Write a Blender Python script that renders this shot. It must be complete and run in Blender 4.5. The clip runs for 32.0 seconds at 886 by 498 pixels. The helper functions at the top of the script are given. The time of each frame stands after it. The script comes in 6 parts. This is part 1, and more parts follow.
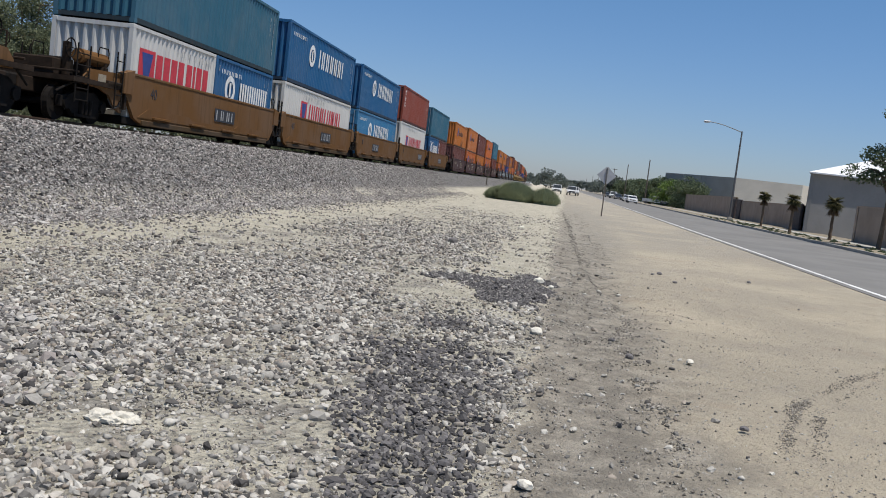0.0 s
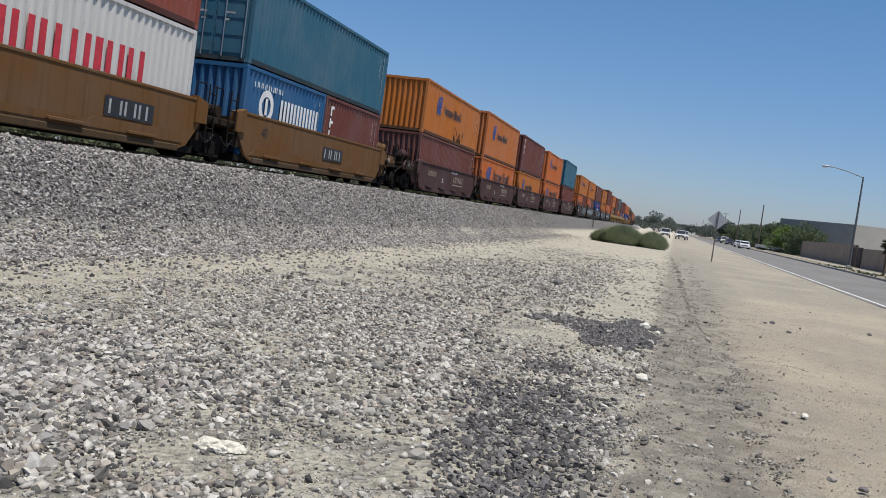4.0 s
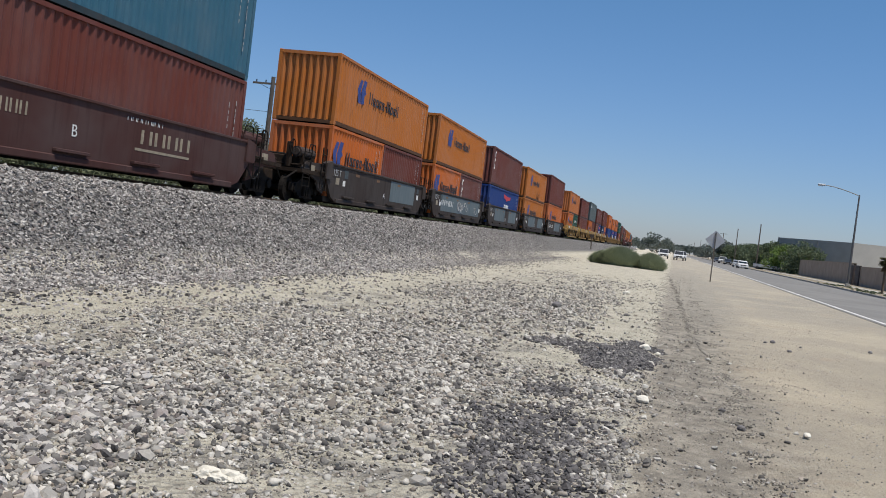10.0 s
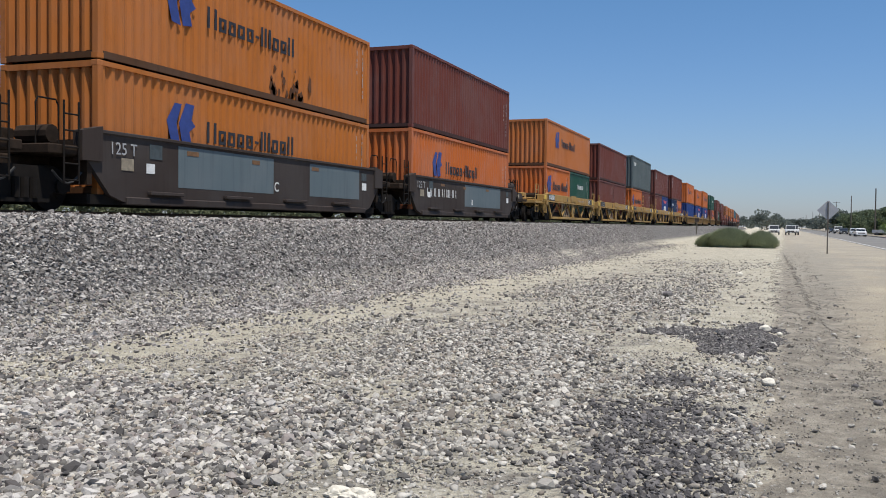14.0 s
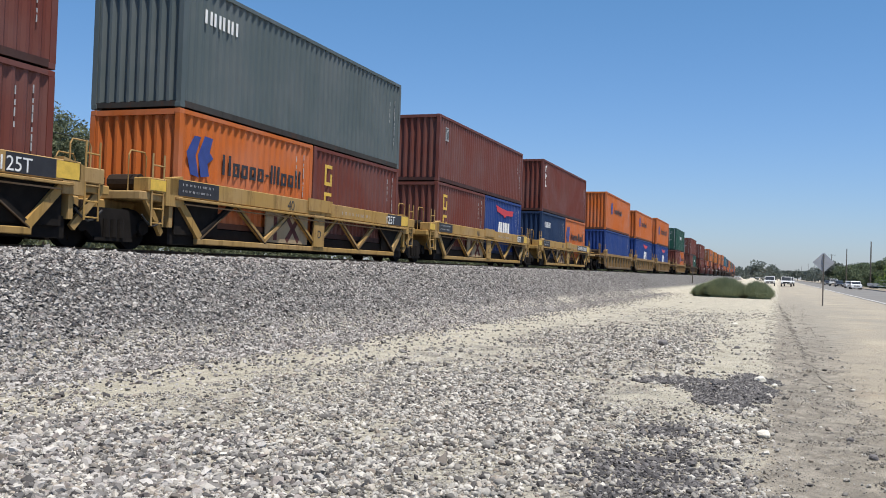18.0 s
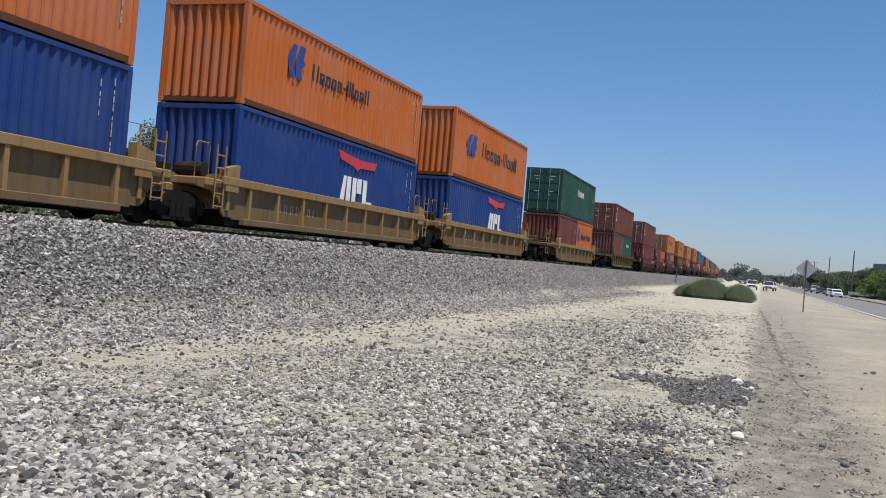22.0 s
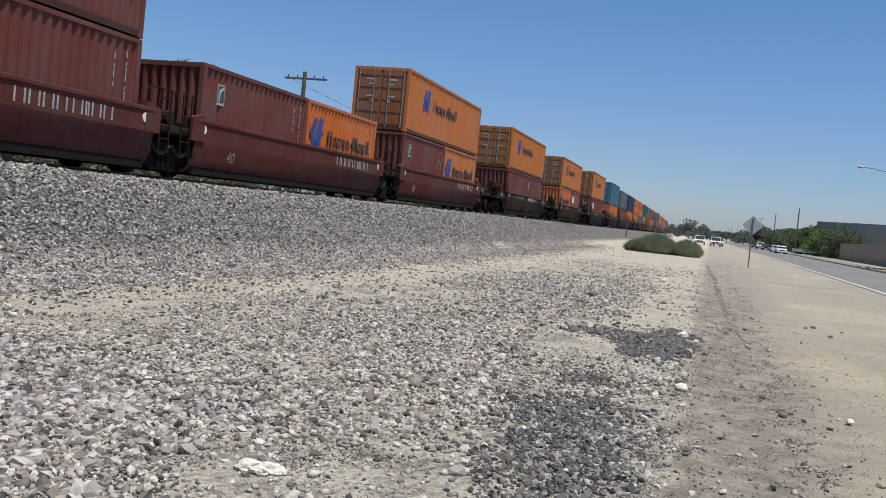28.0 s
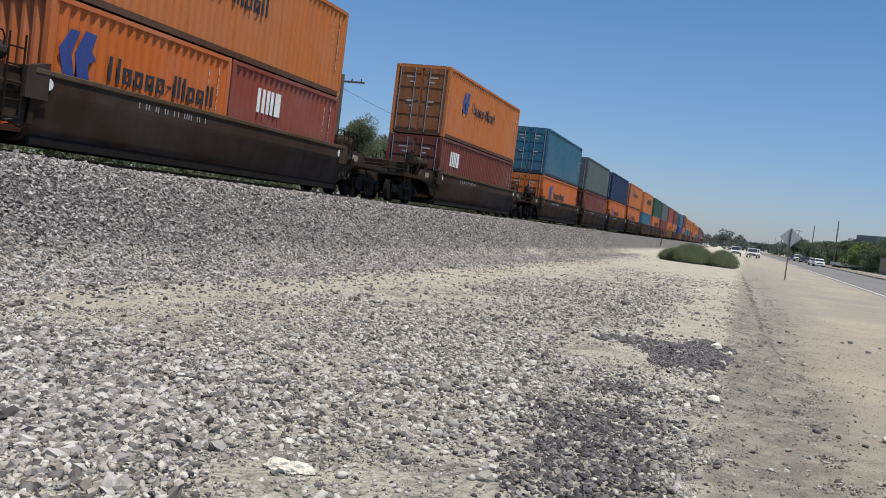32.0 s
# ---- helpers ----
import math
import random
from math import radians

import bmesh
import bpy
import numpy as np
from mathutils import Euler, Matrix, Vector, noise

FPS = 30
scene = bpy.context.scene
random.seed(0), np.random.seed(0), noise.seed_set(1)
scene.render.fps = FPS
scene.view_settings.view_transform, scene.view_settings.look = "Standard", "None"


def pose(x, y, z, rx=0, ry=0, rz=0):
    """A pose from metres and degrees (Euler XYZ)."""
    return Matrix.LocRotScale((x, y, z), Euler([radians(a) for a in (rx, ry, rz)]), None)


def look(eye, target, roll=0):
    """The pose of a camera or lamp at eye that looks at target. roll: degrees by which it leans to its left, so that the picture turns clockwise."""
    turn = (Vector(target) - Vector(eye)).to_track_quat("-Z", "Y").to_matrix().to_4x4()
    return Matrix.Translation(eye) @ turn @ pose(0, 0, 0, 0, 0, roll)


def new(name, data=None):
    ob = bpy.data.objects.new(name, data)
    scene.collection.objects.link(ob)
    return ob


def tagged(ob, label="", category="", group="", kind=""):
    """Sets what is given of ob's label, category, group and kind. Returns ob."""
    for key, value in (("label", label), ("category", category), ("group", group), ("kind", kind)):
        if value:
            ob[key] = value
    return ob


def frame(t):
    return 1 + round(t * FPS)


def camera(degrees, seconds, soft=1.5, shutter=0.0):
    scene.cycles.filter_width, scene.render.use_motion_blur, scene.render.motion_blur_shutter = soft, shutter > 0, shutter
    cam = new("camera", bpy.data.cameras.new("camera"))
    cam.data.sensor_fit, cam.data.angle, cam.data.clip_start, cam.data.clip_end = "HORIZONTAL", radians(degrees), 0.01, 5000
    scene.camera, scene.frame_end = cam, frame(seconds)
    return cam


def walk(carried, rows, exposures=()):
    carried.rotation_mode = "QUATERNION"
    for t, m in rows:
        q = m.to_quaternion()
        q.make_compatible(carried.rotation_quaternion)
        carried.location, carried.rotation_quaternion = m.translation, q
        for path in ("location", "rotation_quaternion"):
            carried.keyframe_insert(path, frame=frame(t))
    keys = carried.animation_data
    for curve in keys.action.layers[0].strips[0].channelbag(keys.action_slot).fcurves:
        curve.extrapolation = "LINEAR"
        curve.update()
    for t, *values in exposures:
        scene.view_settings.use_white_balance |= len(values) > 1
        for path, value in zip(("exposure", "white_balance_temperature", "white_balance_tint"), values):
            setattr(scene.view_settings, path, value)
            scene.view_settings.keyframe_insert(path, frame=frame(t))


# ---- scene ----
cam = camera(52.0, 32.0, 0.95)

PATH = [
    (0.0, pose(0, 0, 1.5, 85.18, -6.86, 7.73)),
    (0.5, pose(0, 0, 1.5, 85.31, -6.57, 7.19)),
    (1.0, pose(0, 0, 1.5, 85.41, -5.59, 7.94)),
    (1.5, pose(0, 0, 1.5, 85.61, -6.08, 9.99)),
    (2.0, pose(0, 0, 1.5, 86.00, -7.12, 11.48)),
    (2.5, pose(0, 0, 1.5, 86.27, -7.39, 12.86)),
    (3.0, pose(0, 0, 1.5, 86.68, -8.26, 14.08)),
    (3.5, pose(0, 0, 1.5, 86.74, -8.06, 14.74)),
    (5.5, pose(0, 0, 1.5, 87.90, -6.52, 12.81)),
    (6.0, pose(0, 0, 1.5, 88.19, -7.06, 14.35)),
    (6.5, pose(0, 0, 1.5, 88.16, -7.40, 15.23)),
    (7.0, pose(0, 0, 1.5, 88.09, -7.77, 16.12)),
    (7.5, pose(0, 0, 1.5, 88.26, -7.86, 16.66)),
    (8.0, pose(0, 0, 1.5, 88.34, -7.39, 16.90)),
    (8.5, pose(0, 0, 1.5, 88.19, -7.24, 16.73)),
    (9.0, pose(0, 0, 1.5, 88.00, -7.35, 15.64)),
    (9.5, pose(0, 0, 1.5, 88.14, -7.09, 14.35)),
    (10.0, pose(0, 0, 1.5, 88.42, -6.95, 14.29)),
    (10.5, pose(0, 0, 1.5, 88.33, -6.40, 14.31)),
    (11.0, pose(0, 0, 1.5, 88.68, -5.15, 14.08)),
    (11.5, pose(0, 0, 1.5, 88.38, -4.02, 14.20)),
    (12.0, pose(0, 0, 1.5, 88.32, -3.98, 15.02)),
    (12.5, pose(0, 0, 1.5, 88.19, -2.57, 16.41)),
    (13.0, pose(0, 0, 1.5, 87.92, -2.22, 18.30)),
    (13.5, pose(0, 0, 1.5, 87.93, -2.09, 19.54)),
    (14.0, pose(0, 0, 1.5, 88.38, -0.66, 20.55)),
    (14.5, pose(0, 0, 1.5, 89.08, -0.86, 22.26)),
    (16.5, pose(0, 0, 1.5, 91.50, -1.51, 24.45)),
    (17.0, pose(0, 0, 1.5, 91.52, -1.51, 22.24)),
    (17.5, pose(0, 0, 1.5, 91.24, -2.00, 21.21)),
    (18.0, pose(0, 0, 1.5, 91.14, -1.93, 20.31)),
    (18.5, pose(0, 0, 1.5, 91.14, -2.13, 19.45)),
    (19.0, pose(0, 0, 1.5, 91.30, -2.28, 18.79)),
    (19.5, pose(0, 0, 1.5, 91.21, -2.50, 18.68)),
    (20.0, pose(0, 0, 1.5, 90.99, -2.61, 18.45)),
    (20.5, pose(0, 0, 1.5, 90.89, -2.83, 18.20)),
    (21.0, pose(0, 0, 1.5, 91.01, -3.60, 18.97)),
    (21.5, pose(0, 0, 1.5, 90.46, -4.77, 19.24)),
    (22.0, pose(0, 0, 1.5, 90.42, -4.83, 19.39)),
    (22.5, pose(0, 0, 1.5, 90.10, -5.24, 19.21)),
    (23.0, pose(0, 0, 1.5, 90.12, -4.74, 19.11)),
    (23.5, pose(0, 0, 1.5, 90.10, -5.06, 18.86)),
    (24.0, pose(0, 0, 1.5, 89.73, -4.84, 18.54)),
    (24.5, pose(0, 0, 1.5, 89.45, -4.56, 18.14)),
    (25.0, pose(0, 0, 1.5, 89.10, -4.77, 17.71)),
    (25.5, pose(0, 0, 1.5, 89.09, -4.79, 16.71)),
    (27.5, pose(0, 0, 1.5, 87.66, -4.94, 15.97)),
    (28.0, pose(0, 0, 1.5, 87.62, -5.78, 16.42)),
    (28.5, pose(0, 0, 1.5, 87.54, -5.58, 16.62)),
    (29.0, pose(0, 0, 1.5, 87.14, -5.47, 16.84)),
    (29.5, pose(0, 0, 1.5, 87.17, -5.29, 16.98)),
    (30.0, pose(0, 0, 1.5, 87.02, -5.40, 17.25)),
    (30.5, pose(0, 0, 1.5, 87.35, -5.73, 17.02)),
    (31.0, pose(0, 0, 1.5, 87.27, -5.84, 16.83)),
    (31.5, pose(0, 0, 1.5, 87.50, -6.46, 17.54)),
    (32.0, pose(0, 0, 1.5, 87.66, -7.05, 18.57)),
]
walk(cam, PATH, [(0.0, -0.08, 6600, 10), (6.0, -0.04, 6600, 10), (13.0, 0.0, 6600, 10), (14.5, 0.08, 6600, 10), (17.0, 0.28, 6600, 10), (19.0, 0.26, 6600, 10), (21.0, 0.12, 6600, 10), (25.0, 0.06, 6600, 10), (28.0, 0.0, 6600, 10), (32.0, 0.0, 6600, 10)])

# ---------------------------------------------------------------- sky and sun
SUN_TO = Vector((0.27, -0.17, 0.947)).normalized()
world = bpy.data.worlds.new("clear sky")
scene.world = world
world.use_nodes = True
sky = world.node_tree.nodes.new("ShaderNodeTexSky")
sky.sky_type, sky.sun_disc = "NISHITA", False
sky.sun_elevation = math.asin(SUN_TO.z)
sky.sun_rotation = math.atan2(SUN_TO.x, SUN_TO.y)
sky.air_density, sky.dust_density, sky.ozone_density = 1.1, 0.35, 2.2
tint = world.node_tree.nodes.new("ShaderNodeMix")
tint.data_type, tint.blend_type = "RGBA", "MULTIPLY"
tint.inputs[0].default_value = 1.0
hue = world.node_tree.nodes.new("ShaderNodeMix")
hue.data_type = "RGBA"
hue.inputs[6].default_value, hue.inputs[7].default_value = (0.80, 0.94, 1.40, 1), (0.69, 1.065, 1.37, 1)
facing, split, rise = (world.node_tree.nodes.new(k) for k in ("ShaderNodeTexCoord", "ShaderNodeSeparateXYZ", "ShaderNodeMapRange"))
rise.inputs[1].default_value, rise.inputs[2].default_value = 0.0, 0.30
world.node_tree.links.new(facing.outputs["Generated"], split.inputs[0])
world.node_tree.links.new(split.outputs[2], rise.inputs[0])
world.node_tree.links.new(rise.outputs[0], hue.inputs[0])
world.node_tree.links.new(hue.outputs[2], tint.inputs[7])
world.node_tree.links.new(sky.outputs[0], tint.inputs[6])
world.node_tree.links.new(tint.outputs[2], world.node_tree.nodes["Background"].inputs["Color"])
world.node_tree.nodes["Background"].inputs["Strength"].default_value = 0.078
sun = new("sun", bpy.data.lights.new("sun", "SUN"))
sun.data.energy, sun.data.angle, sun.data.color = 5.2, radians(0.55), (1.0, 0.95, 0.87)
sun.matrix_basis = look(SUN_TO * 50, (0, 0, 0))

# ---------------------------------------------------------------- materials
def nodes_of(name):
    m = bpy.data.materials.new(name)
    m.use_nodes = True
    nt = m.node_tree
    return m, nt, nt.nodes["Principled BSDF"]


def nd(nt, kind, **kw):
    n = nt.nodes.new(kind)
    for k, v in kw.items():
        n.inputs[k.replace("_", " ")].default_value = v
    return n


def mth(nt, op, a, b=None, c=None, clamp=False):
    n = nt.nodes.new("ShaderNodeMath")
    n.operation, n.use_clamp = op, clamp
    for i, v in enumerate((a, b, c)):
        if v is None:
            continue
        if isinstance(v, (int, float)):
            n.inputs[i].default_value = v
        else:
            nt.links.new(v, n.inputs[i])
    return n.outputs[0]


def mixc(nt, fac, a, b, how="MIX"):
    n = nt.nodes.new("ShaderNodeMix")
    n.data_type, n.blend_type = "RGBA", how
    for s, v in ((n.inputs[0], fac), (n.inputs[6], a), (n.inputs[7], b)):
        if isinstance(v, (int, float)):
            s.default_value = v
        elif isinstance(v, (tuple, list)):
            s.default_value = (*v[:3], 1)
        else:
            nt.links.new(v, s)
    return n.outputs[2]


def smooth(nt, v, lo, hi):
    n = nt.nodes.new("ShaderNodeMapRange")
    n.interpolation_type = "SMOOTHSTEP"
    nt.links.new(v, n.inputs[0])
    n.inputs[1].default_value, n.inputs[2].default_value = lo, hi
    return n.outputs[0]


def noise_at(nt, vec, scale, detail=4.0, rough=0.6, colour=False):
    n = nd(nt, "ShaderNodeTexNoise", Scale=scale, Detail=detail, Roughness=rough)
    nt.links.new(vec, n.inputs["Vector"])
    return n.outputs[1 if colour else 0]


def stretched(nt, vec, sx, sy, sz):
    n = nt.nodes.new("ShaderNodeVectorMath")
    n.operation = "MULTIPLY"
    nt.links.new(vec, n.inputs[0])
    n.inputs[1].default_value = (sx, sy, sz)
    return n.outputs[0]


def own_place(nt):
    """Object coordinates, shifted by a random amount from thing to thing."""
    tc, oi = nt.nodes.new("ShaderNodeTexCoord"), nt.nodes.new("ShaderNodeObjectInfo")
    n = nt.nodes.new("ShaderNodeVectorMath")
    n.operation = "ADD"
    k = nt.nodes.new("ShaderNodeVectorMath")
    k.operation = "SCALE"
    k.inputs[0].default_value = (37.0, 53.0, 19.0)
    nt.links.new(oi.outputs["Random"], k.inputs["Scale"])
    nt.links.new(tc.outputs["Object"], n.inputs[0])
    nt.links.new(k.outputs[0], n.inputs[1])
    return n.outputs[0]


def bumped(nt, bsdf, height, strength, dist):
    n = nd(nt, "ShaderNodeBump", Strength=strength, Distance=dist)
    nt.links.new(height, n.inputs["Height"])
    nt.links.new(n.outputs[0], bsdf.inputs["Normal"])


def plain(name, colour, rough=0.6, metal=0.0, var=0.25, scale=3.0, grain=40.0, bump=0.0):
    """A surface with a little unevenness at two scales."""
    m, nt, b = nodes_of(name)
    v = own_place(nt)
    a = smooth(nt, noise_at(nt, v, scale), 0.3, 0.7)
    g = noise_at(nt, v, grain, 2.0)
    dark, light = [c * (1 - var) for c in colour], [min(1, c * (1 + var * 0.6)) for c in colour]
    c = mixc(nt, a, dark, light)
    c = mixc(nt, 0.25, c, mixc(nt, g, [x * 0.6 for x in colour], [min(1, x * 1.3) for x in colour]))
    nt.links.new(c, b.inputs["Base Color"])
    b.inputs["Roughness"].default_value, b.inputs["Metallic"].default_value = rough, metal
    if rough > 0.8:
        b.inputs["Specular IOR Level"].default_value = 0.2
    if bump:
        bumped(nt, b, g, 0.5, bump)
    return m


def paint(name, colour, rough=0.55, grime=0.35, rust=0.18, fade=0.25):
    """Weathered sheet-steel paint: faded patches, vertical runs of dirt, rust specks."""
    m, nt, b = nodes_of(name)
    v = own_place(nt)
    broad = smooth(nt, noise_at(nt, v, 0.5, 3.0), 0.35, 0.7)
    runs = smooth(nt, noise_at(nt, stretched(nt, v, 5.0, 5.0, 0.35), 1.0, 5.0, 0.65), 0.48, 0.78)
    fine = noise_at(nt, v, 28.0, 3.0)
    specks = smooth(nt, noise_at(nt, stretched(nt, v, 2.2, 2.2, 1.0), 1.5, 8.0, 0.75), 0.66 - rust * 0.2, 0.76)
    grey = sum(colour) / 3
    faded = [min(1.0, c * 0.8 + grey * 0.22 + 0.02) for c in colour]
    c = mixc(nt, mth(nt, "MULTIPLY", broad, fade * 2), colour, faded)
    c = mixc(nt, mth(nt, "MULTIPLY", runs, grime), c, [x * 0.45 + 0.012 for x in colour])
    c = mixc(nt, mth(nt, "MULTIPLY", specks, rust), c, (0.10, 0.035, 0.014))
    c = mixc(nt, mth(nt, "MULTIPLY", fine, 0.16), c, [x * 0.55 for x in colour])
    nt.links.new(c, b.inputs["Base Color"])
    r = mth(nt, "ADD", mth(nt, "MULTIPLY", runs, 0.2), rough)
    nt.links.new(r, b.inputs["Roughness"])
    b.inputs["Specular IOR Level"].default_value = 0.18 if rough < 0.8 else 0.08
    bumped(nt, b, fine, 0.12, 0.01)
    return m


PAINT = {
    "orange": paint("orange paint", (0.485, 0.122, 0.024), fade=0.4),
    "faded_orange": paint("faded orange paint", (0.440, 0.142, 0.040), grime=0.45, rust=0.4),
    "amber": paint("amber orange paint", (0.430, 0.138, 0.026), grime=0.45, rust=0.5),
    "maroon": paint("maroon paint", (0.138, 0.038, 0.027), grime=0.45, fade=0.45),
    "plum": paint("plum maroon paint", (0.138, 0.044, 0.034), fade=0.5),
    "rust_red": paint("rust red paint", (0.235, 0.056, 0.036), fade=0.4),
    "blue": paint("royal blue paint", (0.014, 0.044, 0.184), fade=0.3),
    "hblue": paint("mid blue paint", (0.018, 0.100, 0.232), fade=0.3),
    "lblue": paint("light blue paint", (0.040, 0.176, 0.336), fade=0.4),
    "teal": paint("teal blue paint", (0.034, 0.120, 0.180), fade=0.5),
    "navy": paint("navy paint", (0.014, 0.032, 0.080)),
    "white": paint("dirty white paint", (0.55, 0.54, 0.515), grime=0.5, rust=0.35),
    "green": paint("dark green paint", (0.016, 0.068, 0.048), fade=0.4),
    "grey": paint("blue grey paint", (0.085, 0.108, 0.112), fade=0.5, rust=0.35),
}
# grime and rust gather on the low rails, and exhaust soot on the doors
# besides the grime, underside shade is darkened into these low rail colours
LOWRAIL = {k: paint("grimy shaded low rail, " + k, [c * 0.33 + 0.010 for c in v], 0.75, 0.6, 0.7, 0.3) for k, v in {
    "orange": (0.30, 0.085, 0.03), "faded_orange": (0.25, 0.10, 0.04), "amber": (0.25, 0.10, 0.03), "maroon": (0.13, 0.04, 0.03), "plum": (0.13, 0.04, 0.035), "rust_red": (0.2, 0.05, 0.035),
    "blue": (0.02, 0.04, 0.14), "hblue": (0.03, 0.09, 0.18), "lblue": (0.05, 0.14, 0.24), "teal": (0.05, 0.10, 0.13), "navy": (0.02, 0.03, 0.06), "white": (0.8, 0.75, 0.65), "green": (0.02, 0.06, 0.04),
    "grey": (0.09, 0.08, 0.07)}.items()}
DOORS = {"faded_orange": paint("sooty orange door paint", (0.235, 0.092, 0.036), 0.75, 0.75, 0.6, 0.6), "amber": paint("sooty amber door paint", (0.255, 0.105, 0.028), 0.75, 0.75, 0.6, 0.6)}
CARPAINT = {
    "A": paint("weathered brown car paint", (0.152, 0.075, 0.028), 0.85, 0.55, 0.4, 0.4),
    "B": paint("dusty maroon car paint", (0.068, 0.028, 0.024), 0.75, 0.45, 0.2, 0.5),
    "C": paint("dark umber car paint", (0.046, 0.034, 0.029), 0.75, 0.4, 0.2, 0.4),
    "D": paint("weathered yellow car paint", (0.37, 0.225, 0.068), 0.75, 0.85, 0.75, 0.4),
    "E": paint("dusty tan car paint", (0.275, 0.172, 0.074), 0.85, 0.75, 0.55, 0.4),
    "F": paint("oxide red car paint", (0.105, 0.031, 0.025), 0.85, 0.5, 0.4, 0.5),
    "G": paint("sooty black car paint", (0.040, 0.025, 0.018), 0.92, 0.4, 0.6, 0.5),
}
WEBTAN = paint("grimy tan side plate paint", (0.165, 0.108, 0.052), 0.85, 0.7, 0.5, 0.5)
GRIME = paint("grimy brown car paint", (0.085, 0.055, 0.030), 0.85, 0.6, 0.5, 0.4)
PATCHTAN = paint("tan board paint", (0.33, 0.25, 0.15), 0.75, 0.6, 0.3, 0.4)
PATCH = paint("grey patch paint", (0.115, 0.150, 0.165), 0.7, 0.4, 0.1, 0.4)
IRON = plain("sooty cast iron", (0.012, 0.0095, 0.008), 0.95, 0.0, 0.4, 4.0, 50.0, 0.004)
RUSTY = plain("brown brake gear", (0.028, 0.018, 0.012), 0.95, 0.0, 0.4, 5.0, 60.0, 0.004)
BRIGHT = plain("worn steel", (0.42, 0.41, 0.40), 0.35, 0.9, 0.15)
RAILSIDE = plain("rusted rail steel", (0.11, 0.065, 0.04), 0.7, 0.3, 0.3, 3.0, 50.0, 0.002)
RUBBER = plain("black rubber", (0.02, 0.02, 0.021), 0.8)
HOSE = plain("black hose", (0.015, 0.015, 0.016), 0.6)
MARK = {
    "black": plain("black marking paint", (0.018, 0.018, 0.022), 0.6, 0, 0.3, 5.0),
    "white": plain("white marking paint", (0.74, 0.74, 0.72), 0.6, 0, 0.15, 5.0),
    "blue": plain("blue marking paint", (0.025, 0.050, 0.215), 0.6, 0, 0.2, 5.0),
    "red": plain("red marking paint", (0.52, 0.03, 0.045), 0.6, 0, 0.2, 5.0),
    "yellow": plain("yellow marking paint", (0.65, 0.42, 0.06), 0.6, 0, 0.2, 5.0),
    "peel": plain("bare rust under peeled paint", (0.11, 0.048, 0.024), 0.85, 0, 0.4, 8.0),
    "rust": plain("dull orange marking paint", (0.17, 0.085, 0.035), 0.7, 0, 0.35, 8.0),
    "slate": plain("slate marking paint", (0.05, 0.065, 0.07), 0.7, 0, 0.35, 8.0),
    "soot": plain("faded grey scrawl paint", (0.10, 0.10, 0.10), 0.8, 0, 0.4, 8.0),
    "dust": plain("worn pale marking paint", (0.30, 0.25, 0.18), 0.7, 0, 0.35, 8.0),
    "grey": plain("worn grey marking paint", (0.36, 0.36, 0.36), 0.7, 0, 0.35, 8.0),
}


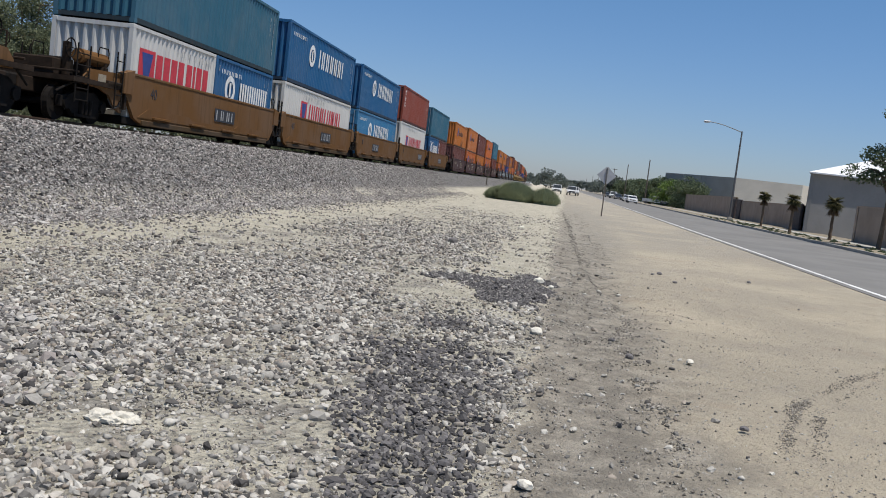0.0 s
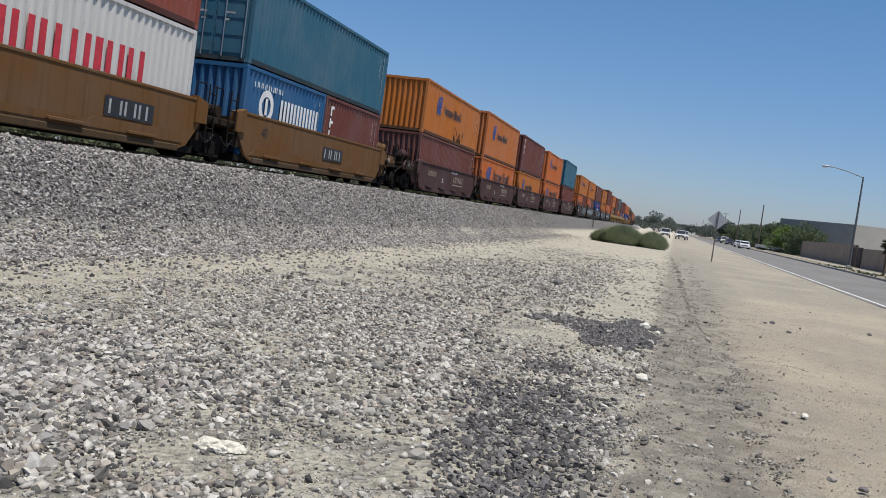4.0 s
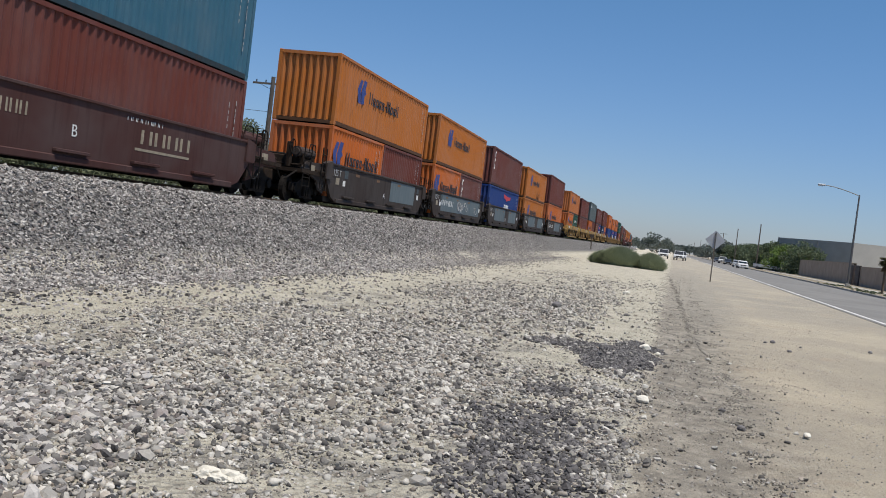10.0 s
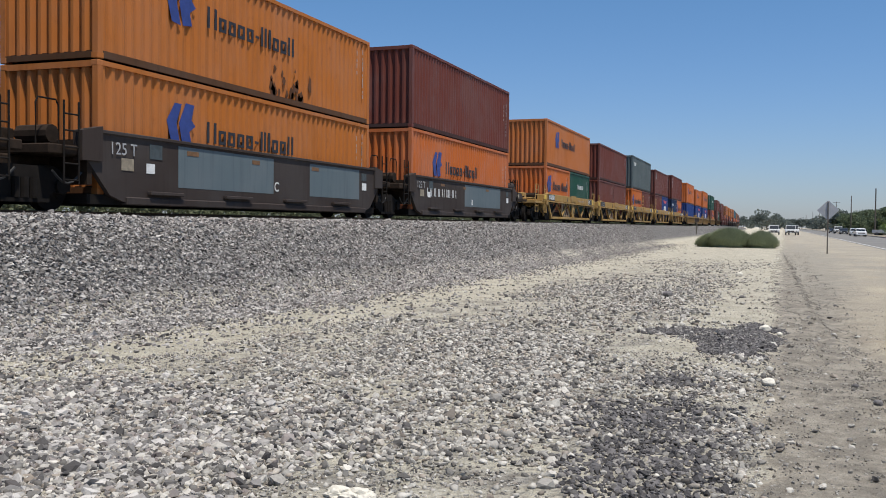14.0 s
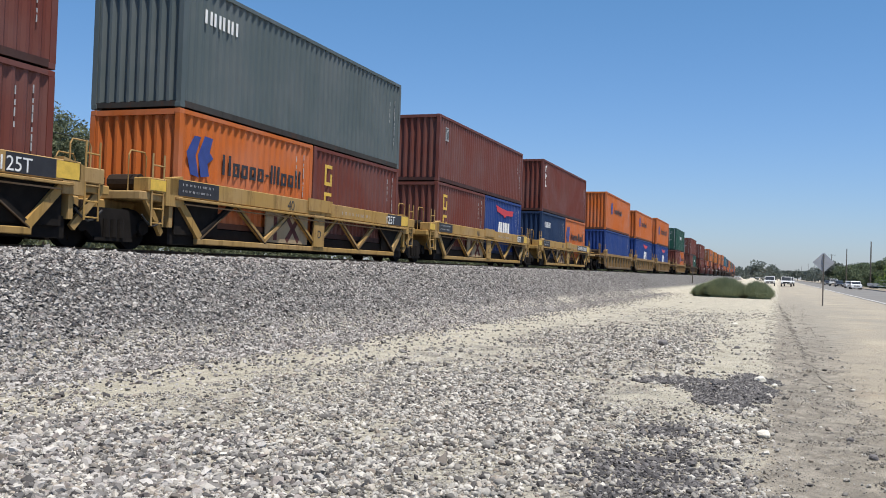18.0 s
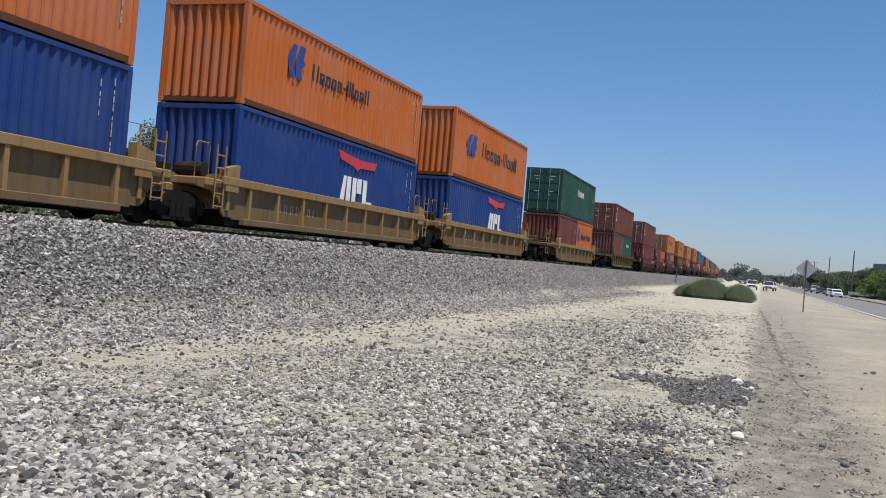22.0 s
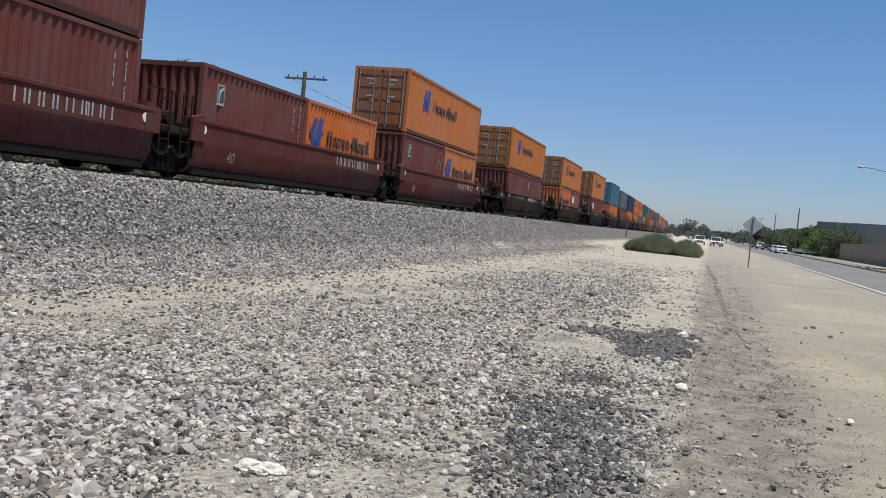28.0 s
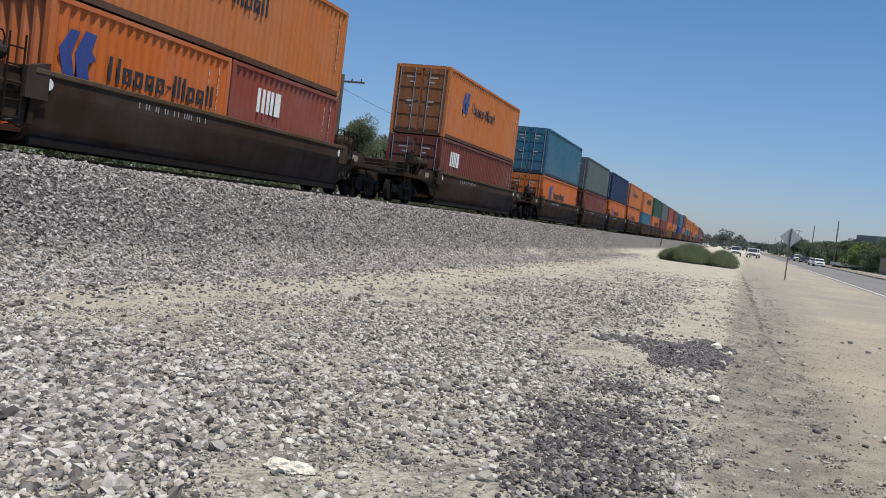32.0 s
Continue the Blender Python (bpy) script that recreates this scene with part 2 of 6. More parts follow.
def ground_material():
    """Dust, sand and gravel, each where it lies in the plan; gravel that is too far to be stones is fine relief here."""
    m, nt, b = nodes_of("dusty ground")
    tc = nt.nodes.new("ShaderNodeTexCoord")
    v = tc.outputs["Object"]
    sep = nt.nodes.new("ShaderNodeSeparateXYZ")
    nt.links.new(v, sep.inputs[0])
    x, y, z = sep.outputs
    wob = mth(nt, "MULTIPLY", mth(nt, "SUBTRACT", noise_at(nt, v, 0.45, 5.0), 0.5), 3.4)
    xw = mth(nt, "ADD", x, wob)
    broad, mid, fine = noise_at(nt, v, 0.22, 4.0), noise_at(nt, v, 1.6, 5.0, 0.65), noise_at(nt, v, 38.0, 4.0, 0.7)
    vor = nd(nt, "ShaderNodeTexVoronoi", Scale=17.0)
    nt.links.new(v, vor.inputs["Vector"])
    cell = nt.nodes.new("ShaderNodeSeparateColor")
    nt.links.new(vor.outputs["Color"], cell.inputs[0])
    stone = mixc(nt, cell.outputs[0], (0.04, 0.039, 0.039), (0.36, 0.347, 0.33))
    stone = mixc(nt, mth(nt, "MULTIPLY", cell.outputs[1], 0.35), stone, (0.25, 0.21, 0.19))
    sand = mixc(nt, smooth(nt, mid, 0.35, 0.68), (0.50, 0.465, 0.368), (0.635, 0.592, 0.482))
    sand = mixc(nt, mth(nt, "MULTIPLY", fine, 0.35), sand, (0.26, 0.22, 0.165))
    dirt = mixc(nt, smooth(nt, broad, 0.38, 0.66), (0.430, 0.382, 0.295), (0.585, 0.508, 0.378))
    dirt = mixc(nt, smooth(nt, mid, 0.5, 0.8), dirt, (0.33, 0.30, 0.248))
    dirt = mixc(nt, mth(nt, "MULTIPLY", fine, 0.4), dirt, (0.24, 0.20, 0.16))
    # gravel thins out into bare dirt east of the trackside
    loose = mth(nt, "ADD", mth(nt, "MULTIPLY", smooth(nt, mid, 0.36, 0.58), 0.55), 0.35)
    gravel = mixc(nt, loose, stone, sand)
    bank = smooth(nt, z, 0.12, 0.5)
    gravel = mixc(nt, bank, gravel, mixc(nt, cell.outputs[0], (0.035, 0.033, 0.033), (0.28, 0.268, 0.255)))
    rag = mth(nt, "MULTIPLY", mth(nt, "SUBTRACT", noise_at(nt, v, 1.4, 4.0, 0.65), 0.5), mth(nt, "ADD", 0.7, mth(nt, "MULTIPLY", smooth(nt, y, 16.0, 50.0), 2.6)))
    xr = mth(nt, "ADD", x, rag)
    east = smooth(nt, xr, -0.22, 0.02)
    c = mixc(nt, east, gravel, dirt)
    # the strip of bare sand along the foot of the bank
    foot = mth(nt, "MULTIPLY", smooth(nt, xw, -9.0, -7.4), mth(nt, "SUBTRACT", 1.0, smooth(nt, xw, -6.4, -5.2)))
    foot = mth(nt, "MULTIPLY", foot, mth(nt, "SUBTRACT", 1.0, smooth(nt, z, 0.1, 0.4)))
    c = mixc(nt, mth(nt, "MULTIPLY", foot, 0.95), c, sand)
    # pale sand where stones are few
    thin = mth(nt, "MULTIPLY", mth(nt, "MULTIPLY", smooth(nt, xr, -2.0, -1.1), mth(nt, "SUBTRACT", 1.0, east)), smooth(nt, y, 9.5, 11.0))
    c = mixc(nt, mth(nt, "MULTIPLY", thin, 0.9), c, sand)
    # towards the distance the flat between bank and road is bare and pale
    bare = mth(nt, "MULTIPLY", smooth(nt, mth(nt, "ADD", y, mth(nt, "MULTIPLY", wob, 4.0)), 22.0, 42.0),
               mth(nt, "SUBTRACT", 1.0, smooth(nt, z, 0.1, 0.4)))
    c = mixc(nt, mth(nt, "MULTIPLY", bare, 0.85), c, mixc(nt, east, sand, dirt))
    # a band of greyer, trodden earth with dry crumbs between gravel and dirt
    far_grey = mth(nt, "MULTIPLY", smooth(nt, y, 14.0, 34.0), 0.9)
    dust = mth(nt, "MULTIPLY", east, mth(nt, "SUBTRACT", 1.0, smooth(nt, mth(nt, "SUBTRACT", mth(nt, "ADD", xr, rag), far_grey), 0.55, 1.7)))
    dust = mth(nt, "MULTIPLY", dust, mth(nt, "SUBTRACT", 1.0, smooth(nt, y, 55.0, 110.0)))
    blot = smooth(nt, noise_at(nt, v, 2.6, 6.0, 0.72), 0.40, 0.64)
    c = mixc(nt, mth(nt, "MULTIPLY", dust, 0.88), c, mixc(nt, blot, (0.200, 0.182, 0.154), (0.375, 0.340, 0.282)))
    # old wheel tracks, and patches of warmer earth in the dirt
    rut = mth(nt, "MULTIPLY", mth(nt, "MULTIPLY", smooth(nt, noise_at(nt, stretched(nt, v, 1.3, 0.3, 1.0), 1.0, 5.0), 0.52, 0.74), east), mth(nt, "SUBTRACT", 1.0, smooth(nt, y, 14.0, 30.0)))
    c = mixc(nt, mth(nt, "MULTIPLY", rut, 0.26), c, (0.25, 0.222, 0.185))
    # beaten flat and dustier towards the far end of the shoulder
    beaten = mth(nt, "MULTIPLY", mth(nt, "MULTIPLY", smooth(nt, y, 12.0, 40.0), east), mth(nt, "ADD", 0.5, mth(nt, "MULTIPLY", smooth(nt, noise_at(nt, v, 0.28, 5.0, 0.6), 0.38, 0.62), 0.5)))
    c = mixc(nt, beaten, c, (0.315, 0.290, 0.242))
    warm = mth(nt, "MULTIPLY", smooth(nt, noise_at(nt, v, 0.8, 5.0, 0.7), 0.55, 0.72), mth(nt, "MULTIPLY", east, mth(nt, "SUBTRACT", 1.0, dust)))
    c = mixc(nt, mth(nt, "MULTIPLY", warm, 0.4), c, (0.50, 0.375, 0.245))
    blotch = mth(nt, "MULTIPLY", smooth(nt, noise_at(nt, v, 3.6, 6.0, 0.75), 0.56, 0.70), east)
    c = mixc(nt, mth(nt, "MULTIPLY", blotch, 0.35), c, (0.27, 0.24, 0.195))
    # grit: pale and dark specks at two sizes
    grit, coarse = noise_at(nt, v, 75.0, 3.0, 0.8), noise_at(nt, v, 16.0, 5.0, 0.75)
    c = mixc(nt, mth(nt, "MULTIPLY", smooth(nt, grit, 0.56, 0.66), 0.55), c, (0.13, 0.115, 0.095))
    c = mixc(nt, mth(nt, "MULTIPLY", smooth(nt, coarse, 0.56, 0.70), 0.45), c, (0.16, 0.145, 0.12))
    c = mixc(nt, mth(nt, "MULTIPLY", smooth(nt, mth(nt, "SUBTRACT", 1.0, coarse), 0.56, 0.72), 0.4), c, (0.50, 0.46, 0.38))
    nt.links.new(c, b.inputs["Base Color"])
    b.inputs["Roughness"].default_value = 0.95
    b.inputs["Specular IOR Level"].default_value = 0.15
    h = mth(nt, "ADD", mth(nt, "MULTIPLY", vor.outputs["Distance"], mth(nt, "SUBTRACT", 1.0, mth(nt, "MULTIPLY", east, 0.8))), mth(nt, "ADD", mth(nt, "MULTIPLY", fine, 0.5), mth(nt, "MULTIPLY", coarse, 0.7)))
    bumped(nt, b, h, 1.0, 0.06)
    return m


def stone_material(name, lo, hi, tint):
    m, nt, b = nodes_of(name)
    g = nt.nodes.new("ShaderNodeNewGeometry")
    tc = nt.nodes.new("ShaderNodeTexCoord")
    r = g.outputs["Random Per Island"]
    ramp = mth(nt, "POWER", r, 1.25)
    c = mixc(nt, ramp, lo, hi)
    r2 = mth(nt, "FRACT", mth(nt, "MULTIPLY", r, 17.31))
    c = mixc(nt, mth(nt, "MULTIPLY", smooth(nt, r2, 0.72, 0.95), 0.6), c, tint)
    n = noise_at(nt, tc.outputs["Object"], 60.0, 3.0)
    c = mixc(nt, mth(nt, "MULTIPLY", n, 0.45), c, [x * 0.5 for x in lo])
    nt.links.new(c, b.inputs["Base Color"])
    b.inputs["Roughness"].default_value = 0.85
    bumped(nt, b, n, 0.4, 0.01)
    return m


def foliage(name, dark, light):
    """Leaves that let some light through."""
    m, nt, b = nodes_of(name)
    g = nt.nodes.new("ShaderNodeNewGeometry")
    tc = nt.nodes.new("ShaderNodeTexCoord")
    c = mixc(nt, g.outputs["Random Per Island"], dark, light)
    c = mixc(nt, mth(nt, "MULTIPLY", noise_at(nt, tc.outputs["Object"], 1.3), 0.4), c, [x * 0.6 for x in dark])
    nt.links.new(c, b.inputs["Base Color"])
    b.inputs["Roughness"].default_value = 0.7
    b.inputs["Specular IOR Level"].default_value = 0.2
    thin, both = nt.nodes.new("ShaderNodeBsdfTranslucent"), nt.nodes.new("ShaderNodeMixShader")
    nt.links.new(c, thin.inputs["Color"])
    both.inputs[0].default_value = 0.35
    nt.links.new(b.outputs[0], both.inputs[1])
    nt.links.new(thin.outputs[0], both.inputs[2])
    nt.links.new(both.outputs[0], nt.nodes["Material Output"].inputs["Surface"])
    return m


GROUND = ground_material()
STONE = stone_material("ballast stone", (0.060, 0.055, 0.052), (0.70, 0.662, 0.590), (0.38, 0.31, 0.24))
BANKSTONE = stone_material("clean grey ballast stone", (0.043, 0.039, 0.038), (0.61, 0.575, 0.535), (0.27, 0.22, 0.20))
DARKSTONE = stone_material("dark asphalt chips", (0.042, 0.039, 0.039), (0.185, 0.172, 0.170), (0.38, 0.355, 0.32))
CLOD = stone_material("dry dirt clods", (0.11, 0.098, 0.082), (0.40, 0.36, 0.30), (0.48, 0.45, 0.39))
PALESTONE = stone_material("pale stone", (0.58, 0.54, 0.45), (0.74, 0.70, 0.61), (0.7, 0.68, 0.6))
ASPHALT = plain("grey worn asphalt", (0.185, 0.179, 0.168), 0.9, 0, 0.2, 0.25, 90.0, 0.004)
CONCRETE = plain("pale concrete", (0.36, 0.345, 0.31), 0.85, 0, 0.2, 0.8, 50.0, 0.003)
VERGE = plain("dry brown verge earth", (0.24, 0.205, 0.15), 0.95, 0, 0.4, 1.2, 14.0, 0.02)
LINEPAINT = plain("white road paint", (0.66, 0.65, 0.62), 0.7, 0, 0.25, 1.5)
SLEEPER = plain("creosoted timber", (0.10, 0.075, 0.055), 0.85, 0, 0.35, 4.0, 60.0, 0.004)
BLOCKWALL = plain("tan block wall", (0.345, 0.275, 0.215), 0.9, 0, 0.18, 0.5, 12.0, 0.01)
GREYWALL = plain("grey tilt-up wall", (0.25, 0.243, 0.232), 0.85, 0, 0.12, 0.3, 8.0)
DARKWALL = plain("slate grey wall", (0.29, 0.286, 0.262), 0.85, 0, 0.12, 0.3, 8.0)
BEIGEWALL = plain("beige wall", (0.55, 0.51, 0.44), 0.85, 0, 0.1, 0.3, 8.0)
WHITEROOF = plain("white roof sheet", (0.80, 0.80, 0.80), 0.5, 0, 0.06, 0.3)
DARKGATE = plain("dark brown gate", (0.06, 0.042, 0.036), 0.7)
GALV = plain("galvanised steel", (0.13, 0.13, 0.13), 0.6, 0.4, 0.15)
SIGNBACK = plain("bare aluminium sign back", (0.40, 0.41, 0.43), 0.55, 0.3, 0.12)
POLEWOOD = plain("weathered timber pole", (0.135, 0.115, 0.098), 0.9, 0, 0.3, 2.0, 40.0)
BARK = plain("bark", (0.14, 0.105, 0.075), 0.95, 0, 0.35, 3.0, 30.0, 0.01)
LEAF = foliage("grey green leaves", (0.095, 0.112, 0.062), (0.25, 0.275, 0.165))
LEAFBRIGHT = foliage("bright green leaves", (0.075, 0.13, 0.03), (0.21, 0.29, 0.08))
# distance haze is put into this paler, bluer leaf colour
LEAFFAR = foliage("distant leaves paled for haze", (0.115, 0.138, 0.122), (0.20, 0.225, 0.195))
LEAFDARK = foliage("deep green leaves", (0.070, 0.095, 0.056), (0.195, 0.235, 0.135))
WEED = foliage("green tumbleweed stems", (0.215, 0.250, 0.150), (0.33, 0.365, 0.225))
FROND = foliage("palm fronds", (0.075, 0.072, 0.035), (0.19, 0.178, 0.09))
DEADFROND = foliage("dry palm fronds", (0.12, 0.085, 0.05), (0.22, 0.16, 0.10))
CARWHITE = plain("white car paint", (0.62, 0.62, 0.62), 0.25, 0, 0.05)
CARSILVER = plain("silver car paint", (0.48, 0.49, 0.50), 0.3, 0.4, 0.05)
CARDARK = plain("dark car paint", (0.03, 0.032, 0.036), 0.3, 0, 0.1)
GLASS = plain("dark tinted glass", (0.02, 0.024, 0.028), 0.22, 0, 0.1)
LAMPGLASS = plain("clear lamp glass", (0.7, 0.7, 0.68), 0.15, 0, 0.05)

# ---------------------------------------------------------------- building blocks
def thing(name, m, label, category, group="", kind=""):
    ob = new(name)
    ob.empty_display_size = 0.3
    ob.matrix_basis = m
    return tagged(ob, label, category, group, kind)


def mesh_of(name, bm, smooth_faces=False):
    me = bpy.data.meshes.new(name)
    bm.to_mesh(me)
    bm.free()
    if smooth_faces:
        for p in me.polygons:
            p.use_smooth = True
    return me


def part(name, bm, material, parent, label="", m=None):
    """Links a bmesh, or a mesh that several things share, as one mesh object under a thing or a part."""
    me = mesh_of(name, bm) if isinstance(bm, bmesh.types.BMesh) else bm
    if not me.materials:
        me.materials.append(material)
    ob = new(name, me)
    if me.materials[0] != material:
        ob.material_slots[0].link = "OBJECT"
        ob.material_slots[0].material = material
    ob.parent = parent
    if m is not None:
        ob.matrix_basis = m
    return tagged(ob, label)


def box(bm, x0, x1, y0, y1, z0, z1, bevel=0.0):
    m = Matrix.LocRotScale(((x0 + x1) / 2, (y0 + y1) / 2, (z0 + z1) / 2), None, (abs(x1 - x0), abs(y1 - y0), abs(z1 - z0)))
    r = bmesh.ops.create_cube(bm, size=1.0, matrix=m)
    if bevel:
        es = list({e for v in r["verts"] for e in v.link_edges})
        bmesh.ops.bevel(bm, geom=es, offset=bevel, segments=1, affect="EDGES")
    return bm


def bar(bm, a, b, r, sides=6, r2=None):
    """A round bar from a to b."""
    a, b = Vector(a), Vector(b)
    d = b - a
    q = d.to_track_quat("Z", "Y").to_matrix().to_4x4()
    bmesh.ops.create_cone(bm, cap_ends=True, segments=sides, radius1=r, radius2=r if r2 is None else r2, depth=d.length,
                          matrix=Matrix.Translation((a + b) / 2) @ q)
    return bm


def beam(bm, a, b, w, h):
    """A rectangular beam from a to b: w across (x), h in its own plane."""
    a, b = Vector(a), Vector(b)
    d = b - a
    q = d.to_track_quat("Y", "Z").to_matrix().to_4x4()
    bmesh.ops.create_cube(bm, size=1.0, matrix=Matrix.Translation((a + b) / 2) @ q @ Matrix.Diagonal((w, d.length, h, 1)))
    return bm


def prism(bm, outline, x0, x1):
    """A plate: an outline of (y, z) pairs, from x0 to x1."""
    va = [bm.verts.new((x0, y, z)) for y, z in outline]
    vb = [bm.verts.new((x1, y, z)) for y, z in outline]
    n = len(outline)
    bm.faces.new(va[::-1])
    bm.faces.new(vb)
    for i in range(n):
        bm.faces.new((va[i], va[(i + 1) % n], vb[(i + 1) % n], vb[i]))
    bmesh.ops.recalc_face_normals(bm, faces=bm.faces)
    return bm


def tube(bm, pts, r, sides=6):
    """One bent round bar through the given points."""
    rings = []
    for i, p in enumerate(pts):
        d = (Vector(pts[min(i + 1, len(pts) - 1)]) - Vector(pts[max(i - 1, 0)])).to_track_quat("Z", "Y").to_matrix()
        rings.append([bm.verts.new(Vector(p) + d @ Vector((math.cos(k * 6.2832 / sides) * r, math.sin(k * 6.2832 / sides) * r, 0))) for k in range(sides)])
    for a, b in zip(rings, rings[1:]):
        for k in range(sides):
            bm.faces.new((a[k], a[(k + 1) % sides], b[(k + 1) % sides], b[k]))
    bm.faces.new(rings[0][::-1]), bm.faces.new(rings[-1])
    return bm


def B():
    return bmesh.new()


MESHES = {}


def shared(key, make):
    """The mesh that alike parts share; made at first use."""
    if key not in MESHES:
        MESHES[key] = mesh_of(str(key[0]), make())
    return MESHES[key]


def lettering(name, text, size, material, parent, m, label=""):
    cu = bpy.data.curves.new(name, "FONT")
    cu.body, cu.size, cu.extrude, cu.align_x = text, size, 0.002, "CENTER"
    tmp = bpy.data.objects.new(name, cu)
    scene.collection.objects.link(tmp)
    me = bpy.data.meshes.new_from_object(tmp.evaluated_get(bpy.context.evaluated_depsgraph_get()))
    bpy.data.objects.remove(tmp)
    me.materials.clear()
    return part(name, me, material, parent, label, m)

# ---------------------------------------------------------------- the line and its train
TRACK = -13.56          # the track's middle
RAIL = 1.65             # top of rail
BEND = 26000.0          # the line bends away very slowly


def line_x(y):
    return TRACK - (max(y, 0.0) ** 2) / BEND


def line_turn(y):
    return math.degrees(math.atan(2 * max(y, 0.0) / BEND))


def gone(t):
    """How far the train has rolled after t seconds."""
    u = t / 10
    s = 139.248 * u + 13.91 * u ** 2 - 4.902 * u ** 3
    return s + sum(c * max(0.0, u - k) ** 3 for c, k in ((8.157, 0.8), (-10.477, 1.6), (12.416, 2.4)))


MOVERS = []             # (thing, place along the line at the start, height)
WHEELSETS = []          # (wheelset, its pose in its thing, the thing's place along the line)
W2 = 1.219


def corrugated(x, y0, y1, z0, z1, pitch, deep):
    """A sheet of upright trapezoid ribs in the plane x, folded inwards by deep."""
    bm = B()
    n = max(2, round((y1 - y0) / pitch))
    p = (y1 - y0) / n
    ys, xs = [], []
    for i in range(n):
        for f, d in ((0.0, 0), (0.26, 0), (0.5, 1), (0.76, 1)):
            ys.append(y0 + (i + f) * p), xs.append(x - deep * d)
    ys.append(y1), xs.append(x)
    lo = [bm.verts.new((a, b_, z0)) for a, b_ in zip(xs, ys)]
    hi = [bm.verts.new((a, b_, z1)) for a, b_ in zip(xs, ys)]
    for i in range(len(ys) - 1):
        bm.faces.new((lo[i], lo[i + 1], hi[i + 1], hi[i]))
    if deep * x < 0:
        bmesh.ops.reverse_faces(bm, faces=bm.faces)
    return bm


def end_sheet(y, z0, z1, out, pitch):
    bm = corrugated(0.0, -W2 + 0.14, W2 - 0.14, z0, z1, pitch, 0.085)
    for v in bm.verts:
        v.co = (v.co.y, y + (v.co.x if out > 0 else -v.co.x), v.co.z)
    bmesh.ops.recalc_face_normals(bm, faces=bm.faces)
    if sum(f.normal.y for f in bm.faces) * out < 0:
        bmesh.ops.reverse_faces(bm, faces=bm.faces)
    return bm


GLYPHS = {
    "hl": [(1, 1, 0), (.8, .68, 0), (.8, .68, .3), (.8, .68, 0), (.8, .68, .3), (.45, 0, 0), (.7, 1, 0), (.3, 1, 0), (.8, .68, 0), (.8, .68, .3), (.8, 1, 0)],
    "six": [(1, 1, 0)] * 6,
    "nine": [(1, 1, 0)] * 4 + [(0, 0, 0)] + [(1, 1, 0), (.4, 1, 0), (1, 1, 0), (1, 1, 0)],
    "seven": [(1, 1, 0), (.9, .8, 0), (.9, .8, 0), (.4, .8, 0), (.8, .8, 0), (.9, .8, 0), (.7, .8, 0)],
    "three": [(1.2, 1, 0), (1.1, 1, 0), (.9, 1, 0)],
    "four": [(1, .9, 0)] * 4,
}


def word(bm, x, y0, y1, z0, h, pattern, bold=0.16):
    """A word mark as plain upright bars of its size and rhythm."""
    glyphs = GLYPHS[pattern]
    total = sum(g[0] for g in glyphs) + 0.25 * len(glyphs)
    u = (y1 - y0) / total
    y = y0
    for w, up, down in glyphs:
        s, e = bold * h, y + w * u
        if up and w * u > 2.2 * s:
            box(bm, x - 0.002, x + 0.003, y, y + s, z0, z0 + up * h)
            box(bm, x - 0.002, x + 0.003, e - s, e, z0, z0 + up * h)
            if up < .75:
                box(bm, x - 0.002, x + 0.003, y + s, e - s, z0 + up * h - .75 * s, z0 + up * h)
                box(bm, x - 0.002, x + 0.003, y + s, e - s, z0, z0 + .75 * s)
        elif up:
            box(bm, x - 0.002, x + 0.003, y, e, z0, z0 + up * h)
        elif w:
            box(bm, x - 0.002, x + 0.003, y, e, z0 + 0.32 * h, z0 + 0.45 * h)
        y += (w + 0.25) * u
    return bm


def shape(bm, x, pts):
    return prism(bm, pts, x - 0.002, x + 0.003)


